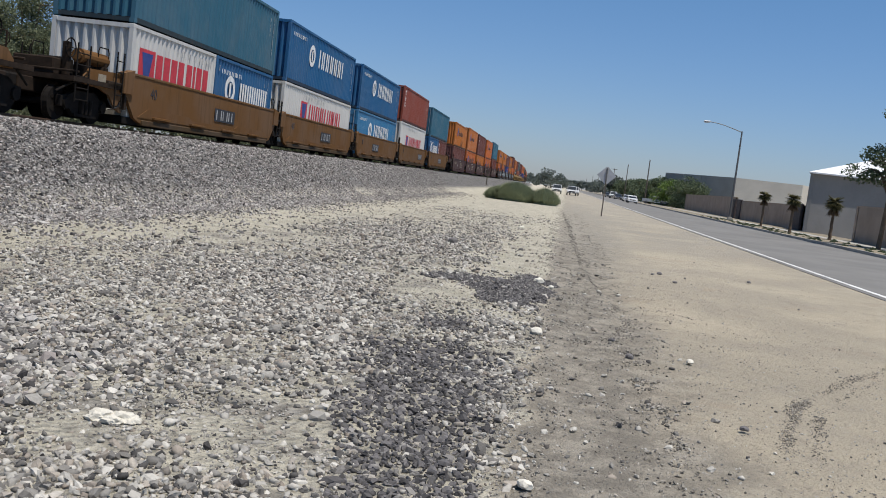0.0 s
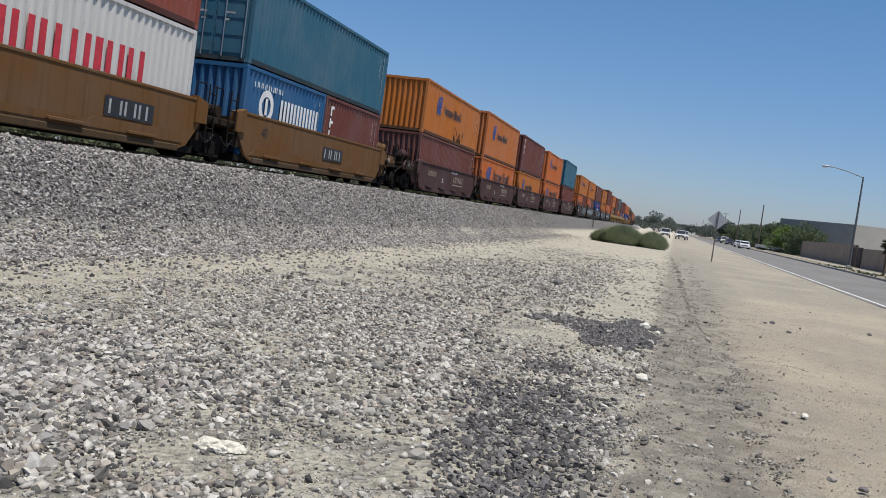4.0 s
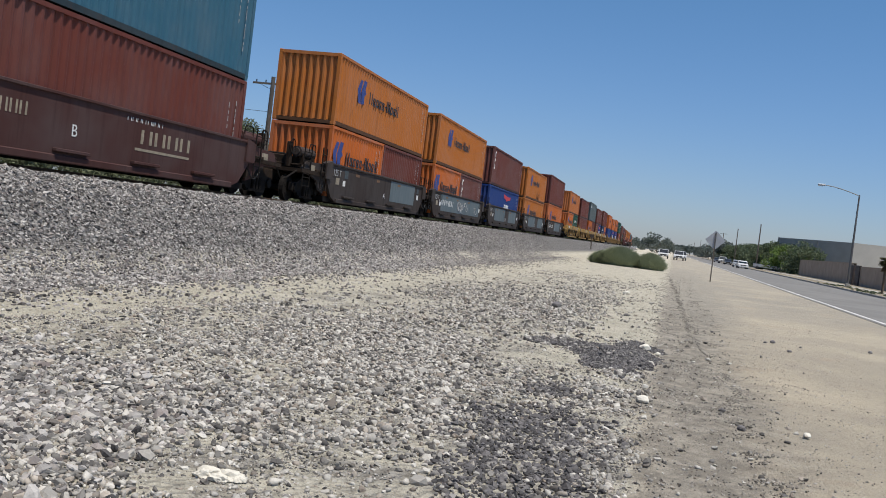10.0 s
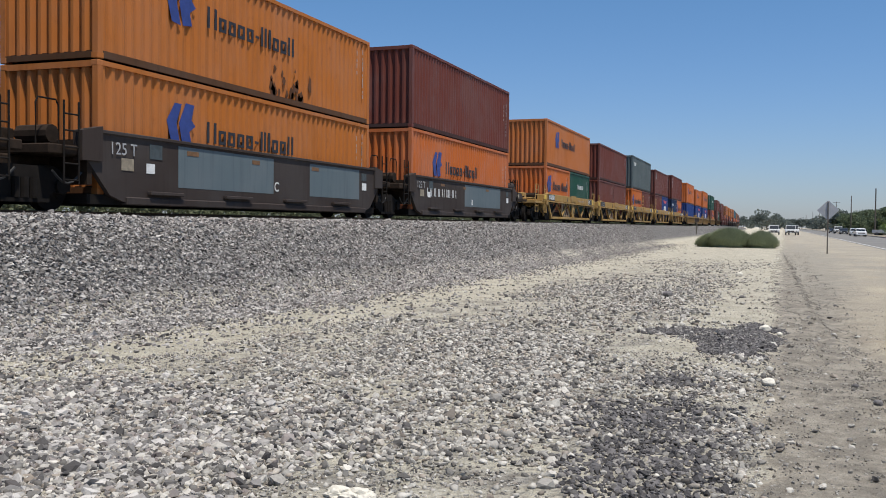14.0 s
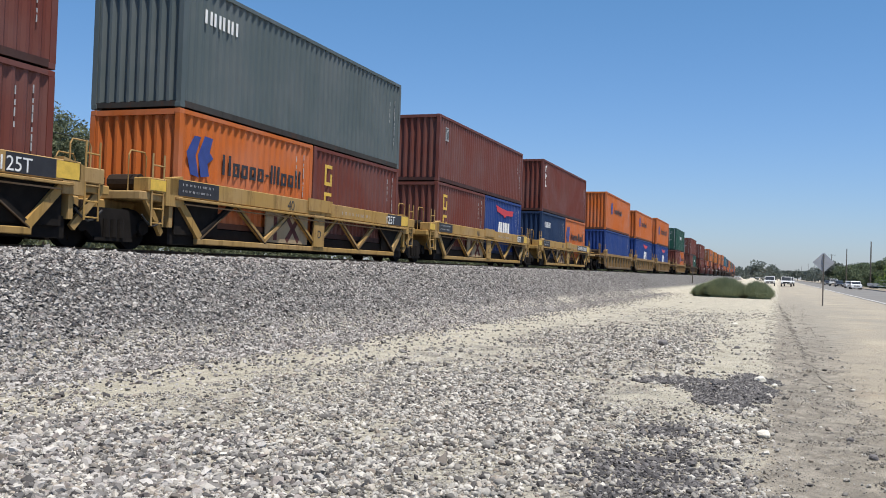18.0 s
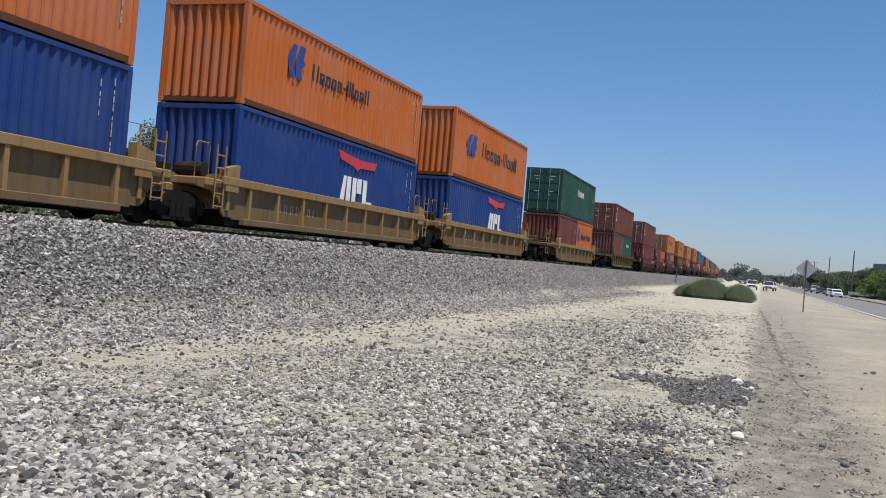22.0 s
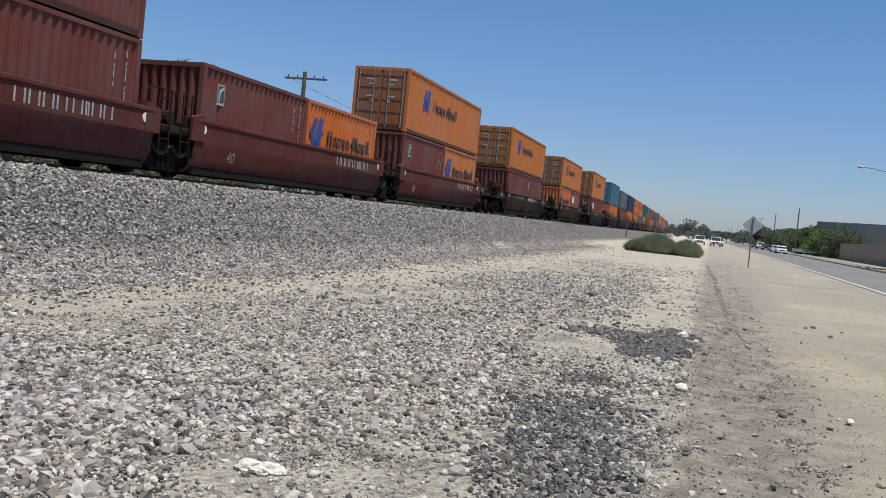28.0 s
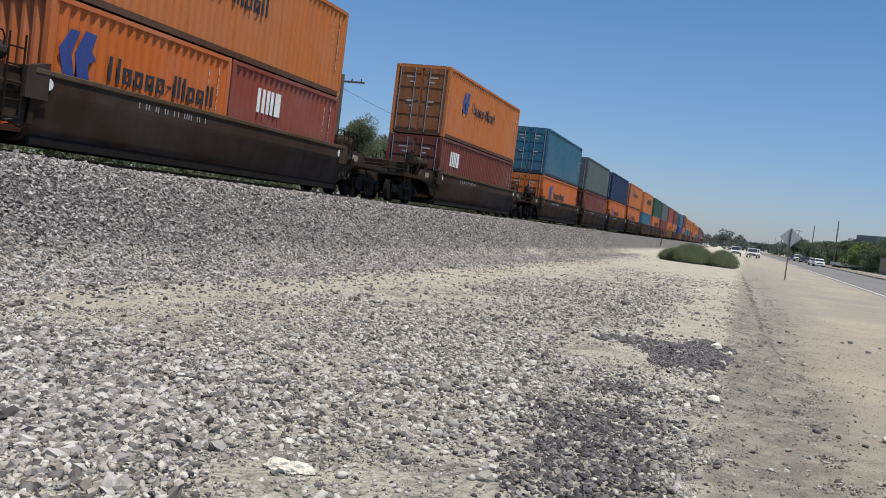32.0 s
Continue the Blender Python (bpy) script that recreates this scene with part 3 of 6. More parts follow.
def decorate(ob, L, H, logo, colour):
    """Marks on the trackside face of a container: emblems and words as plain shapes, numbers as bars."""
    x, n = W2 - 0.012, -L / 2
    def put(name, key, make, col):
        tagged(part(name, shared((name, key, L, H), make), MARK[col], ob), kind="" if name == "emblem" else "stuff")
    if logo in ("hl", "hl_big"):
        y0, y1, ye, h, z = (4.1, 10.3, 1.7, 0.66, 1.30) if logo == "hl_big" else (3.55, 7.55, 2.1, 0.48, H * .5) if L > 8 else (1.7, 5.5, 0.3, 0.48, 1.30)
        wide = 1.45 if logo == "hl_big" else .92
        def prow():
            k = n + ye
            w = z - .1
            q = lambda pts: [(k + wide * py, w + pz) for py, pz in pts]
            shape(bm0 := B(), x, q([(.18, -.02), (.52, -.06), (.36, .42), (.56, .86), (.30, .86), (.0, .46)]))
            return shape(bm0, x, q([(.60, -.05), (.95, .0), (.86, .28), (1.10, .42), (.94, .55), (1.06, .88), (.72, .90), (.46, .44)]))
        put("emblem", logo, prow, "blue")
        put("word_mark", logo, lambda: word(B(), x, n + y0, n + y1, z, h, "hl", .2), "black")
    elif logo == "hl_peel":
        decorate(ob, L, H, "hl", "white")
        def peeled():
            gr, bm = random.Random(11), B()
            for k in range(26):
                cy, cz, r = n + 5.9 + gr.betavariate(2, 2) * 2.6, .2 + .85 * gr.random() ** 1.6, gr.uniform(.03, .13)
                shape(bm, x, [(cy + r * gr.uniform(.5, 1.2) * math.cos(q * .898), cz + 1.7 * r * gr.uniform(.5, 1.2) * math.sin(q * .898)) for q in range(7)])
            return bm
        put("peeled_paint", "peel", peeled, "peel")
    elif logo == "hanjin":
        y0, y1, ye, h = (4.9, 9.7, 3.7, 0.85) if L > 8 else (2.5, 5.6, 1.5, 0.75)
        def ring():
            bm = B()
            o, i = [], []
            for k in range(20):
                a = k * math.pi / 10
                o.append(bm.verts.new((x, n + ye + .5 * math.cos(a), 1.55 + .5 * math.sin(a))))
                i.append(bm.verts.new((x, n + ye + .3 * math.cos(a), 1.55 + .3 * math.sin(a))))
            for k in range(20):
                bm.faces.new((o[k], o[(k + 1) % 20], i[(k + 1) % 20], i[k]))
            return shape(bm, x, [(n + ye - .08, 1.3), (n + ye + .08, 1.3), (n + ye + .08, 1.8), (n + ye - .08, 1.8)])
        put("emblem", "ring", ring, "white")
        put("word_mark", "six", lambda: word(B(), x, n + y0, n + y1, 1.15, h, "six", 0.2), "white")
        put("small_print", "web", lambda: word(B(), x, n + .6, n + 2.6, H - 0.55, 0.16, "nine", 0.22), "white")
    elif logo == "yang":
        y0, y1, ye = (4.1, 10.2, 2.7) if L > 8 else (1.6, 5.6, 0.5)
        put("emblem", "flag", lambda: shape(B(), x, [(n + ye, .95), (n + ye + 1.0, .95), (n + ye + 1.0, 2.0), (n + ye, 2.0)]), "red")
        put("emblem", "flag_blue", lambda: shape(B(), x + .004, [(n + ye + .35, 1.1), (n + ye + .6, 1.0), (n + ye + .85, 1.9), (n + ye + .15, 1.9)]), "blue")
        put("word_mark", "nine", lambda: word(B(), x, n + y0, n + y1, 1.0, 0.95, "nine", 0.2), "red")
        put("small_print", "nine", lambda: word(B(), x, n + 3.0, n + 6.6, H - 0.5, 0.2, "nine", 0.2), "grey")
    elif logo == "apl":
        o = 5.6 if L > 8 else 1.7
        q = n + o
        put("emblem", "wings", lambda: shape(B(), x, [(q, 2.26), (q + .22, 1.98), (q + 1.2, 1.86), (q + 1.45, 1.74), (q + 1.7, 1.86), (q + 2.8, 1.90), (q + 2.95, 2.16), (q + 1.9, 2.12), (q + 1.0, 2.17)]), "red")
        def blocks():
            bm = shape(B(), x, [(q + .30, .60), (q + .62, .60), (q + .72, 1.52), (q + .52, 1.52)])
            for p in ([(.74, .60), (1.06, .60), (1.06, 1.52), (.78, 1.52)], [(1.18, .60), (1.46, .60), (1.46, 1.52), (1.18, 1.52)], [(1.52, 1.05), (1.86, 1.05), (1.86, 1.52), (1.52, 1.52)],
                      [(1.98, .60), (2.28, .60), (2.28, 1.52), (1.98, 1.52)], [(2.32, .60), (2.74, .60), (2.74, .84), (2.32, .84)]):
                shape(bm, x, [(q + py, pz) for py, pz in p])
            return bm
        put("word_mark", "blocks", blocks, "white")
    elif logo == "capital":
        y0, y1, th = (5.4, 7.6, .46) if L > 8 else (2.3, 4.1, .3)
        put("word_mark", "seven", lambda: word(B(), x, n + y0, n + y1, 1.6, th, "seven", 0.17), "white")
    elif logo == "tall":
        def tall():
            bm = B()
            for k in range(3):
                box(bm, x - .002, x + .003, n + .55, n + .66, H - 1.5 + k * .42, H - 1.16 + k * .42)
                box(bm, x - .002, x + .003, n + .66, n + .85, H - 1.5 + k * .42 + (.0, .15, .25)[k], H - 1.4 + k * .42 + (.0, .15, .25)[k])
            return bm
        put("word_mark", "tall", tall, "white")
    elif logo == "two":
        def two():
            bm = B()
            for zc in (1.55, 0.75):
                for q in ((0, .1, 0, .6), (.1, .45, 0, .1), (.1, .45, .5, .6), (.35, .45, .1, .35)):
                    box(bm, x - .002, x + .003, n + .7 + q[0], n + .7 + q[1], zc + q[2], zc + q[3])
            return bm
        put("word_mark", "two", two, "yellow")
    elif logo == "square":
        put("emblem", "square", lambda: shape(B(), x, [(n + .72, H - .95), (n + 1.08, H - .95), (n + 1.08, H - .42), (n + .72, H - .42)]), "grey")
        put("emblem", "square_field", lambda: shape(B(), x + .004, [(n + .75, H - .88), (n + 1.05, H - .88), (n + 1.05, H - .45), (n + .75, H - .45)]), "slate")
        put("emblem", "square_wave", lambda: shape(B(), x + .008, [(n + .78, H - .86), (n + .84, H - .86), (n + .86, H - .64), (n + 1.03, H - .52), (n + 1.02, H - .47), (n + .80, H - .56)]), "grey")
    elif logo == "cai":
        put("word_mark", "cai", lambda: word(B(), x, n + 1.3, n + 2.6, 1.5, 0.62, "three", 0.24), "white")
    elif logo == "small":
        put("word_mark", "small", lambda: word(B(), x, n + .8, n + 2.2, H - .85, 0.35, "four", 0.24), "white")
    if colour != "white":
        def codes():
            bm = B()
            f = L / 2
            for k in range(9):
                box(bm, x - .002, x + .003, f - .50, f - .470, .75 + k * .17, .75 + k * .17 + (.13, .08, .15)[k % 3])
            for k in range(4):
                box(bm, x - .002, x + .003, f - .90, f - .87, 1.45 + k * .19, 1.45 + k * .19 + (.1, .15)[k % 2])
            return bm
        put("number_code", "codes", codes, "grey")


LOOKS = {"orange": "orange", "faded_orange": "faded orange", "amber": "rust-streaked amber", "maroon": "maroon", "plum": "dull plum maroon", "rust_red": "rust red",
         "blue": "royal blue", "hblue": "mid blue", "lblue": "light blue", "teal": "weathered teal", "navy": "navy blue", "white": "dirty white", "green": "dark green",
         "grey": "weathered blue-grey"}


def container(colour, logo, end, L, H, along, z, where, detail=True):
    m = pose(line_x(along), along, z)
    words = {"hl": "with blue emblem", "hl_big": "with large blue emblem", "hl_peel": "with peeling paint", "hanjin": "with ring emblem", "yang": "with red marks", "apl": "with wing emblem",
             "capital": "with white marks", "tall": "with upright mark", "two": "with yellow marks", "square": "with square emblem", "cai": "with white mark",
             "small": "with small mark"}.get(logo, "with plain sides")
    ob = thing("shipping_container", m, "%s %d-foot container %s %s" % (LOOKS[colour], 40 if L > 8 else 20, words, where), "shipping container", "containers on the train")
    P = PAINT[colour]
    l = L / 2
    if not detail:
        def hull():
            bm = corrugated(W2 - 0.01, -l + .12, l - .12, .16, H - .1, 0.55, 0.04)
            box(bm, -W2, W2 - .06, -l, l, 0.02, H - .03)
            box(bm, W2 - .06, W2, -l, -l + .14, 0, H), box(bm, W2 - .06, W2, l - .14, l, 0, H)
            box(bm, W2 - .06, W2, -l + .14, l - .14, 0, .16), box(bm, W2 - .06, W2, -l + .14, l - .14, H - .1, H)
            return bm
        part("body", shared(("body", L, H), hull), P, ob)
        if logo == "hl":
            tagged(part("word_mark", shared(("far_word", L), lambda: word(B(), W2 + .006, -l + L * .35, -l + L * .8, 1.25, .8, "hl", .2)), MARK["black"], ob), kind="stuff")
        MOVERS.append((ob, along, z))
        return ob
    part("side_panel", shared(("side_panel", L, H, 1), lambda: corrugated(W2 - .020, -l + .15, l - .15, .15, H - .08, 0.278, 0.045)), P, ob)
    part("side_panel", shared(("side_panel", L, H, -1), lambda: corrugated(-W2 + .020, -l + .15, l - .15, .15, H - .08, 0.278, -0.045)), P, ob)
    part("roof", shared(("roof", L, H), lambda: box(B(), -W2 + .05, W2 - .05, -l + .05, l - .05, H - .07, H - .02)), P, ob)
    part("floor", shared(("floor", L), lambda: box(B(), -W2 + .05, W2 - .05, -l + .05, l - .05, .05, .16)), IRON, ob)
    for sx in (-1, 1):
        part("top_rail", shared(("top_rail", L, H, sx), lambda: box(B(), sx * (W2 - .06), sx * W2, -l + .17, l - .17, H - .10, H - .005)), P, ob)
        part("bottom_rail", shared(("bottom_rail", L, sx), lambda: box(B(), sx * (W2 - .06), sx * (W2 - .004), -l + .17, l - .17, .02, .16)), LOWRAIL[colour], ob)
        for sy in (-1, 1):
            part("corner_post", shared(("corner_post", L, H, sx, sy), lambda: box(B(), sx * (W2 - .13), sx * (W2 - .002), sy * (l - .15), sy * (l - .003), .11, H - .11)), P, ob)
            for z0 in (0.0, H - .118):
                part("corner_casting", shared(("corner_casting",), lambda: box(B(), -.081, .081, -.089, .089, 0, .118, .012)), P, ob, "", pose(sx * (W2 - .081), sy * (l - .089), z0))
    for sy in (-1, 1):
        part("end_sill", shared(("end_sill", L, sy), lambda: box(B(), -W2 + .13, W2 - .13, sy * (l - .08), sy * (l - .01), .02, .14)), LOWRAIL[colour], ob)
        part("end_header", shared(("end_header", L, H, sy), lambda: box(B(), -W2 + .13, W2 - .13, sy * (l - .08), sy * (l - .01), H - .13, H - .01)), P, ob)
        if (sy < 0) != (end == "d"):
            part("front_wall", shared(("front_wall", L, H, sy), lambda: end_sheet(sy * (l - .03), .14, H - .13, sy, 0.27)), P, ob)
        else:
            for sx in (-1, 1):
                def leaf():
                    bm = box(B(), sx * .01, sx * (W2 - .14), sy * (l - .07), sy * (l - .03), .15, H - .14)
                    for k in range(5):
                        zc = .25 + k * (H - .6) / 4.0
                        box(bm, sx * .06, sx * (W2 - .22), sy * (l - .03), sy * (l - .012), zc, zc + (H - .6) / 4 * .62)
                    return bm
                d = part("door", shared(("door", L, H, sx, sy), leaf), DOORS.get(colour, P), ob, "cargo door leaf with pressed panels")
                for k in (0.27, 0.80):
                    part("locking_rod", shared(("locking_rod", L, H, sx, sy, k), lambda: bar(B(), (sx * W2 * k, sy * (l + .012), .12), (sx * W2 * k, sy * (l + .012), H - .1), .02)), BRIGHT, d, "galvanised locking rod")
                def plates():
                    bm = B()
                    for k, z0 in enumerate((H - .55, H - .75, 1.35, 1.15)):
                        box(bm, sx * .3, sx * (.7, .55, .62, .45)[k], sy * (l - .011), sy * (l - .006), z0, z0 + .06)
                    return bm
                tagged(part("number_code", shared(("door_code", L, H, sx, sy), plates), MARK["grey"], d), kind="stuff")
    decorate(ob, L, H, logo, colour)
    MOVERS.append((ob, along, z))
    return ob


def wheelset_mesh():
    bm = bar(B(), (-.75, 0, 0), (.75, 0, 0), .075, 10)
    for sx in (-1, 1):
        bar(bm, (sx * .68, 0, 0), (sx * .81, 0, 0), .42, 20)
        bar(bm, (sx * .655, 0, 0), (sx * .68, 0, 0), .45, 20)
        bar(bm, (sx * .81, 0, 0), (sx * 1.0, 0, 0), .09, 10)
        for k in range(5):
            a = k * 2 * math.pi / 5
            bar(bm, (sx * .80, .25 * math.cos(a), .25 * math.sin(a)), (sx * .822, .25 * math.cos(a), .25 * math.sin(a)), .06, 8)
    return bm


def side_frame(sx):
    o = [(-1.12, .36), (-1.12, .62), (-.75, .66), (-.42, .80), (.42, .80), (.75, .66), (1.12, .62), (1.12, .36), (.72, .34), (.46, .14), (-.46, .14), (-.72, .34)]
    bm = prism(B(), o, sx * .93, sx * 1.06)
    for y in (-.88, .88):
        bar(bm, (sx * 1.04, y, .45), (sx * 1.12, y, .45), .15, 10)
    for y in (-.2, 0, .2):
        bar(bm, (sx * 1.09, y, .22), (sx * 1.09, y, .58), .075, 8)
    beam(bm, (sx * 1.1, -.55, .18), (sx * 1.1, .55, .18), .04, .07)
    return bm


def bogie(car, y, along):
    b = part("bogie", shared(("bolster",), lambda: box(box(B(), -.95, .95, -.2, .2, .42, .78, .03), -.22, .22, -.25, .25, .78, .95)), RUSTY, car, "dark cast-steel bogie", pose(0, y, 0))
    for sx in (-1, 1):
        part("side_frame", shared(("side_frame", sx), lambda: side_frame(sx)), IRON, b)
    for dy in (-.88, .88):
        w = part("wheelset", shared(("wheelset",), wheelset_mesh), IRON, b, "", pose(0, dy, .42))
        WHEELSETS.append((w, pose(0, dy, .42), along + y + dy))
    return b


def ladder(car, x, y0, y1, z0, z1, n, material):
    """Two upright rails and their rungs."""
    top = part("ladder", shared(("ladder_rail", z1 - z0), lambda: bar(B(), (0, 0, 0), (0, 0, z1 - z0), .02)), material, car, "", pose(x, y0, z0))
    part("rail", shared(("ladder_rail", z1 - z0), None), material, top, "", pose(0, y1 - y0, 0))
    for k in range(n):
        part("rung", shared(("rung", y1 - y0), lambda: bar(B(), (0, 0, 0), (0, y1 - y0, 0), .016)), material, top, "", pose(0, 0, .06 + k * (z1 - z0 - .3) / (n - 1)))


def end_gear(car, y, s, P, kind):
    """Platform, corner posts, grab irons, ladder and coupling gear at one end; s: towards which side of the well it lies."""
    def platform():
        bm = box(B(), -1.35, 1.35, y, y + s * .95, 1.02, 1.2, .02)
        box(bm, -.45, .45, y - s * .1, y + s * 1.15, .62, 1.02, .03)
        box(bm, -1.35, 1.35, y - s * .12, y, .5, 1.35)
        return bm
    part("end_platform", platform(), P if kind in "DE" else RUSTY, car)
    for sx in (-1, 1):
        ladder(car, sx * 1.38, y + s * .25, y + s * .62, .5, 2.0, 5, P if kind in "DE" else IRON)
        part("grab_iron", tube(B(), [(sx * .95, y + s * d, z) for d, z in ((.3, 1.2), (.3, 1.95), (.36, 2.05), (.79, 2.05), (.85, 1.95), (.85, 1.2))], .018), P if kind in "DE" else IRON, car)
        part("corner_bracket", prism(B(), [(y - s * .35, .95), (y + s * .2, .95), (y + s * .2, 1.5), (y - s * .35, 1.62)], sx * 1.2, sx * 1.42), P, car)
        if kind == "D":
            part("brace", beam(B(), (sx * 1.3, y + s * .75, 1.1), (sx * 1.22, y + s * .1, .35), .08, .14), P, car)
            part("tool_box", box(B(), sx * 1.0, sx * 1.4, y - s * .1, y + s * .75, 1.2, 1.5, .02), P, car)
    bm = bar(B(), (.2, y + s * .45, 1.42), (.95, y + s * .45, 1.42), .17, 10)
    box(bm, -.6, -.1, y + s * .3, y + s * .6, 1.2, 1.55, .02)
    part("brake_gear", bm, RUSTY, car)
    part("hose", tube(B(), [(1.3, y + s * (.1 + .12 * k), .72 - .22 * math.sin(math.pi * k / 6)) for k in range(7)], .022, 5), HOSE, car)


def well_car(kind, Y, front, rear, free_front, free_rear, number=0, detail=True):
    """One well of a container car, its well from Y to Y + 12.19; front and rear: how far its ends reach; a free end carries a coupler."""
    names = {"A": "weathered brown", "B": "dusty maroon", "C": "dark umber grey-patched", "D": "weathered yellow open-truss", "E": "grimy dark brown ribbed" if number == 25 else "dusty tan ribbed", "F": "oxide red smooth-sided", "G": "sooty black smooth-sided"}
    car = thing("well_car", pose(line_x(Y), Y, RAIL), "%s steel container well car on the gravel-bedded track" % names[kind], "railcar", "well cars of the train")
    MOVERS.append((car, Y, RAIL))
    P = GRIME if number == 25 else CARPAINT[kind]
    a, b = -0.32, 12.19 + 0.32
    if not detail:
        bm = box(B(), -1.38, 1.38, a, b, .25, 1.5 if kind not in "DE" else 1.25)
        part("well_body", bm, P, car)
        part("bogie", box(box(B(), -1.0, 1.0, -1.3 - front / 2, 1.1 - front / 2, -.002, .8), -.5, .5, -front, a, .6, 1.1), IRON, car)
        return car
    floor = RAIL_FLOOR[kind]
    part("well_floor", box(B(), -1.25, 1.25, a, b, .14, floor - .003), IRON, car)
    for sx in (-1, 1):
        x0, x1 = sx * 1.26, sx * 1.36
        if kind in "ABC":
            o = [(a - .1, 1.55), (b + .1, 1.55), (b + .1, .95), (b - .5, .32), (b - .9, .2), (a + .9, .2), (a + .5, .32), (a - .1, .95)]
            bm = prism(B(), o, x0, x1)
            part("side_sill", bm, P, car)
            part("top_chord", box(B(), x0, sx * (1.38 if kind == "A" else 1.40), a - .1, b + .1, 1.49, 1.56, .01), P, car)
            part("bottom_chord", box(B(), sx * 1.2, sx * 1.42, a + .95, b - .95, .14, .30, .02), GRIME if kind == "A" else P, car)
            for k in range(4):
                part("step_plate", box(B(), sx * 1.36, sx * 1.47, a + 1.6 + k * 2.7, a + 2.7 + k * 2.7, .36, .43, .01), P, car)
            if kind == "C":
                for y0, y1 in {11: ((7.2, 11.0),), 12: ((1.6, 11.5),), 14: ((2.3, 6.2), (8.1, 11.2)), 15: ((5.4, 10.4),)}.get(number, ((2.0, 6.0), (7.6, 10.9))):
                    part("paint_patch", box(B(), sx * 1.36, sx * 1.364, y0, y1, .55, 1.44), PATCH, car, "grey repainted patch")
            if kind == "A":
                part("lap_plate", prism(B(), [(a + .7, .36), (a + 1.3, .62), (a + 4.2, .62), (a + 4.5, .52), (b - 4.5, .52), (b - 4.2, .62), (b - 1.3, .62), (b - .7, .36)], sx * 1.36, sx * 1.375), P, car)
        elif kind == "D":
            part("top_chord", box(B(), x0, sx * 1.42, a - .2, b + .2, 1.18, 1.56, .015), P, car)
            part("walkway", box(B(), sx * 1.40, sx * 1.47, a, b, 1.10, 1.16, .01), P, car)
            part("bottom_chord", box(B(), x0, sx * 1.40, a + .9, b - .9, .17, .30, .015), P, car)
            for k in range(8):
                y0 = a + 1.0 + k * 1.36
                y1 = y0 + 1.36
                p, q = ((y0, .34), (y1, 1.2)) if k % 2 == 0 else ((y0, 1.2), (y1, .34))
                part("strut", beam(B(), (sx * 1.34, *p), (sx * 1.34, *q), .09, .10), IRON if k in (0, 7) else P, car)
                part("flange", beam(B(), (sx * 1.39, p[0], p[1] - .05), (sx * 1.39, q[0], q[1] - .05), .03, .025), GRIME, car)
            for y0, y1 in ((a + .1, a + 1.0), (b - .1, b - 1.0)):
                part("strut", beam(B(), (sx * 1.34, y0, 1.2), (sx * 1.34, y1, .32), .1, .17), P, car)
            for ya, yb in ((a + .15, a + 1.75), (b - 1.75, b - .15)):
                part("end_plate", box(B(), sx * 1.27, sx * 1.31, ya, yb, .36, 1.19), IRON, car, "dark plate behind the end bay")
            part("gusset", box(B(), sx * 1.38, sx * 1.43, 5.9, 6.5, .3, 1.2), P, car)
            part("step_plate", box(B(), sx * 1.42, sx * 1.46, 5.5, 6.9, 1.28, 1.62), P, car)
            board = part("company_board", box(B(), sx * 1.27, sx * 1.30, 3.55, 5.75, .34, 1.12), PATCHTAN, car, "tan board with dark red shapes")
            bm = box(B(), sx * 1.30, sx * 1.304, 3.95, 4.12, .40, 1.06)
            for y0, y1 in ((4.3, 4.95), (4.95, 4.3)):
                beam(bm, (sx * 1.302, y0 + .3, .40), (sx * 1.302, y1 + .3, 1.06), .004, .16)
            part("emblem", bm, CARPAINT["F"], board)
            part("handrail", beam(B(), (sx * 1.45, a + .3, 1.02), (sx * 1.45, b - .3, 1.02), .02, .03), GRIME, car)
            part("name_board", box(B(), sx * 1.42, sx * 1.425, a + .1, a + 1.6, 1.2, 1.54), MARK["black"], car)
        elif kind == "E":
            part("top_chord", box(B(), x0, sx * 1.43, a - .4, b + .4, 1.10, 1.30, .015), P, car)
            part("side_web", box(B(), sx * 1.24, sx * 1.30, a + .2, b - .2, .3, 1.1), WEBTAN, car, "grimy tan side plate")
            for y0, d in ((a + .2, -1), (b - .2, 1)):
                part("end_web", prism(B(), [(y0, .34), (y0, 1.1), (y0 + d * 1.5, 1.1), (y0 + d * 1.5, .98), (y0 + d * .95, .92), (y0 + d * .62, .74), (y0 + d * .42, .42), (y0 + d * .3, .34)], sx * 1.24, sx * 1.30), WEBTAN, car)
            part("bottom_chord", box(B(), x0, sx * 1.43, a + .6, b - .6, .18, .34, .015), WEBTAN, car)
            for k in range(9):
                y0 = a + .8 + k * (b - a - 1.6) / 8
                part("rib", prism(B(), [(y0, .3), (y0 + .11, .3), (y0 + .11, 1.12), (y0, 1.12)], sx * 1.3, sx * 1.41), P, car)
        else:
            bm = B()
            lip = .96 if kind == "F" else 1.12
            prof = [(1.40, 1.45), (1.40, lip), (1.378, lip - .14), (1.345, lip - .30), (1.31, .48), (1.26, .34), (1.18, .23), (1.06, .16), (.98, .16), (.98, .22), (1.12, .27), (1.224, .36), (1.25, .5), (1.29, .66), (1.32, lip), (1.32, 1.45)]
            va = [bm.verts.new((sx * px, a - .1, pz)) for px, pz in prof]
            vb = [bm.verts.new((sx * px, b + .1, pz)) for px, pz in prof]
            for i in range(len(prof)):
                j = (i + 1) % len(prof)
                bm.faces.new((va[i], va[j], vb[j], vb[i]))
            bm.faces.new(va), bm.faces.new(vb[::-1])
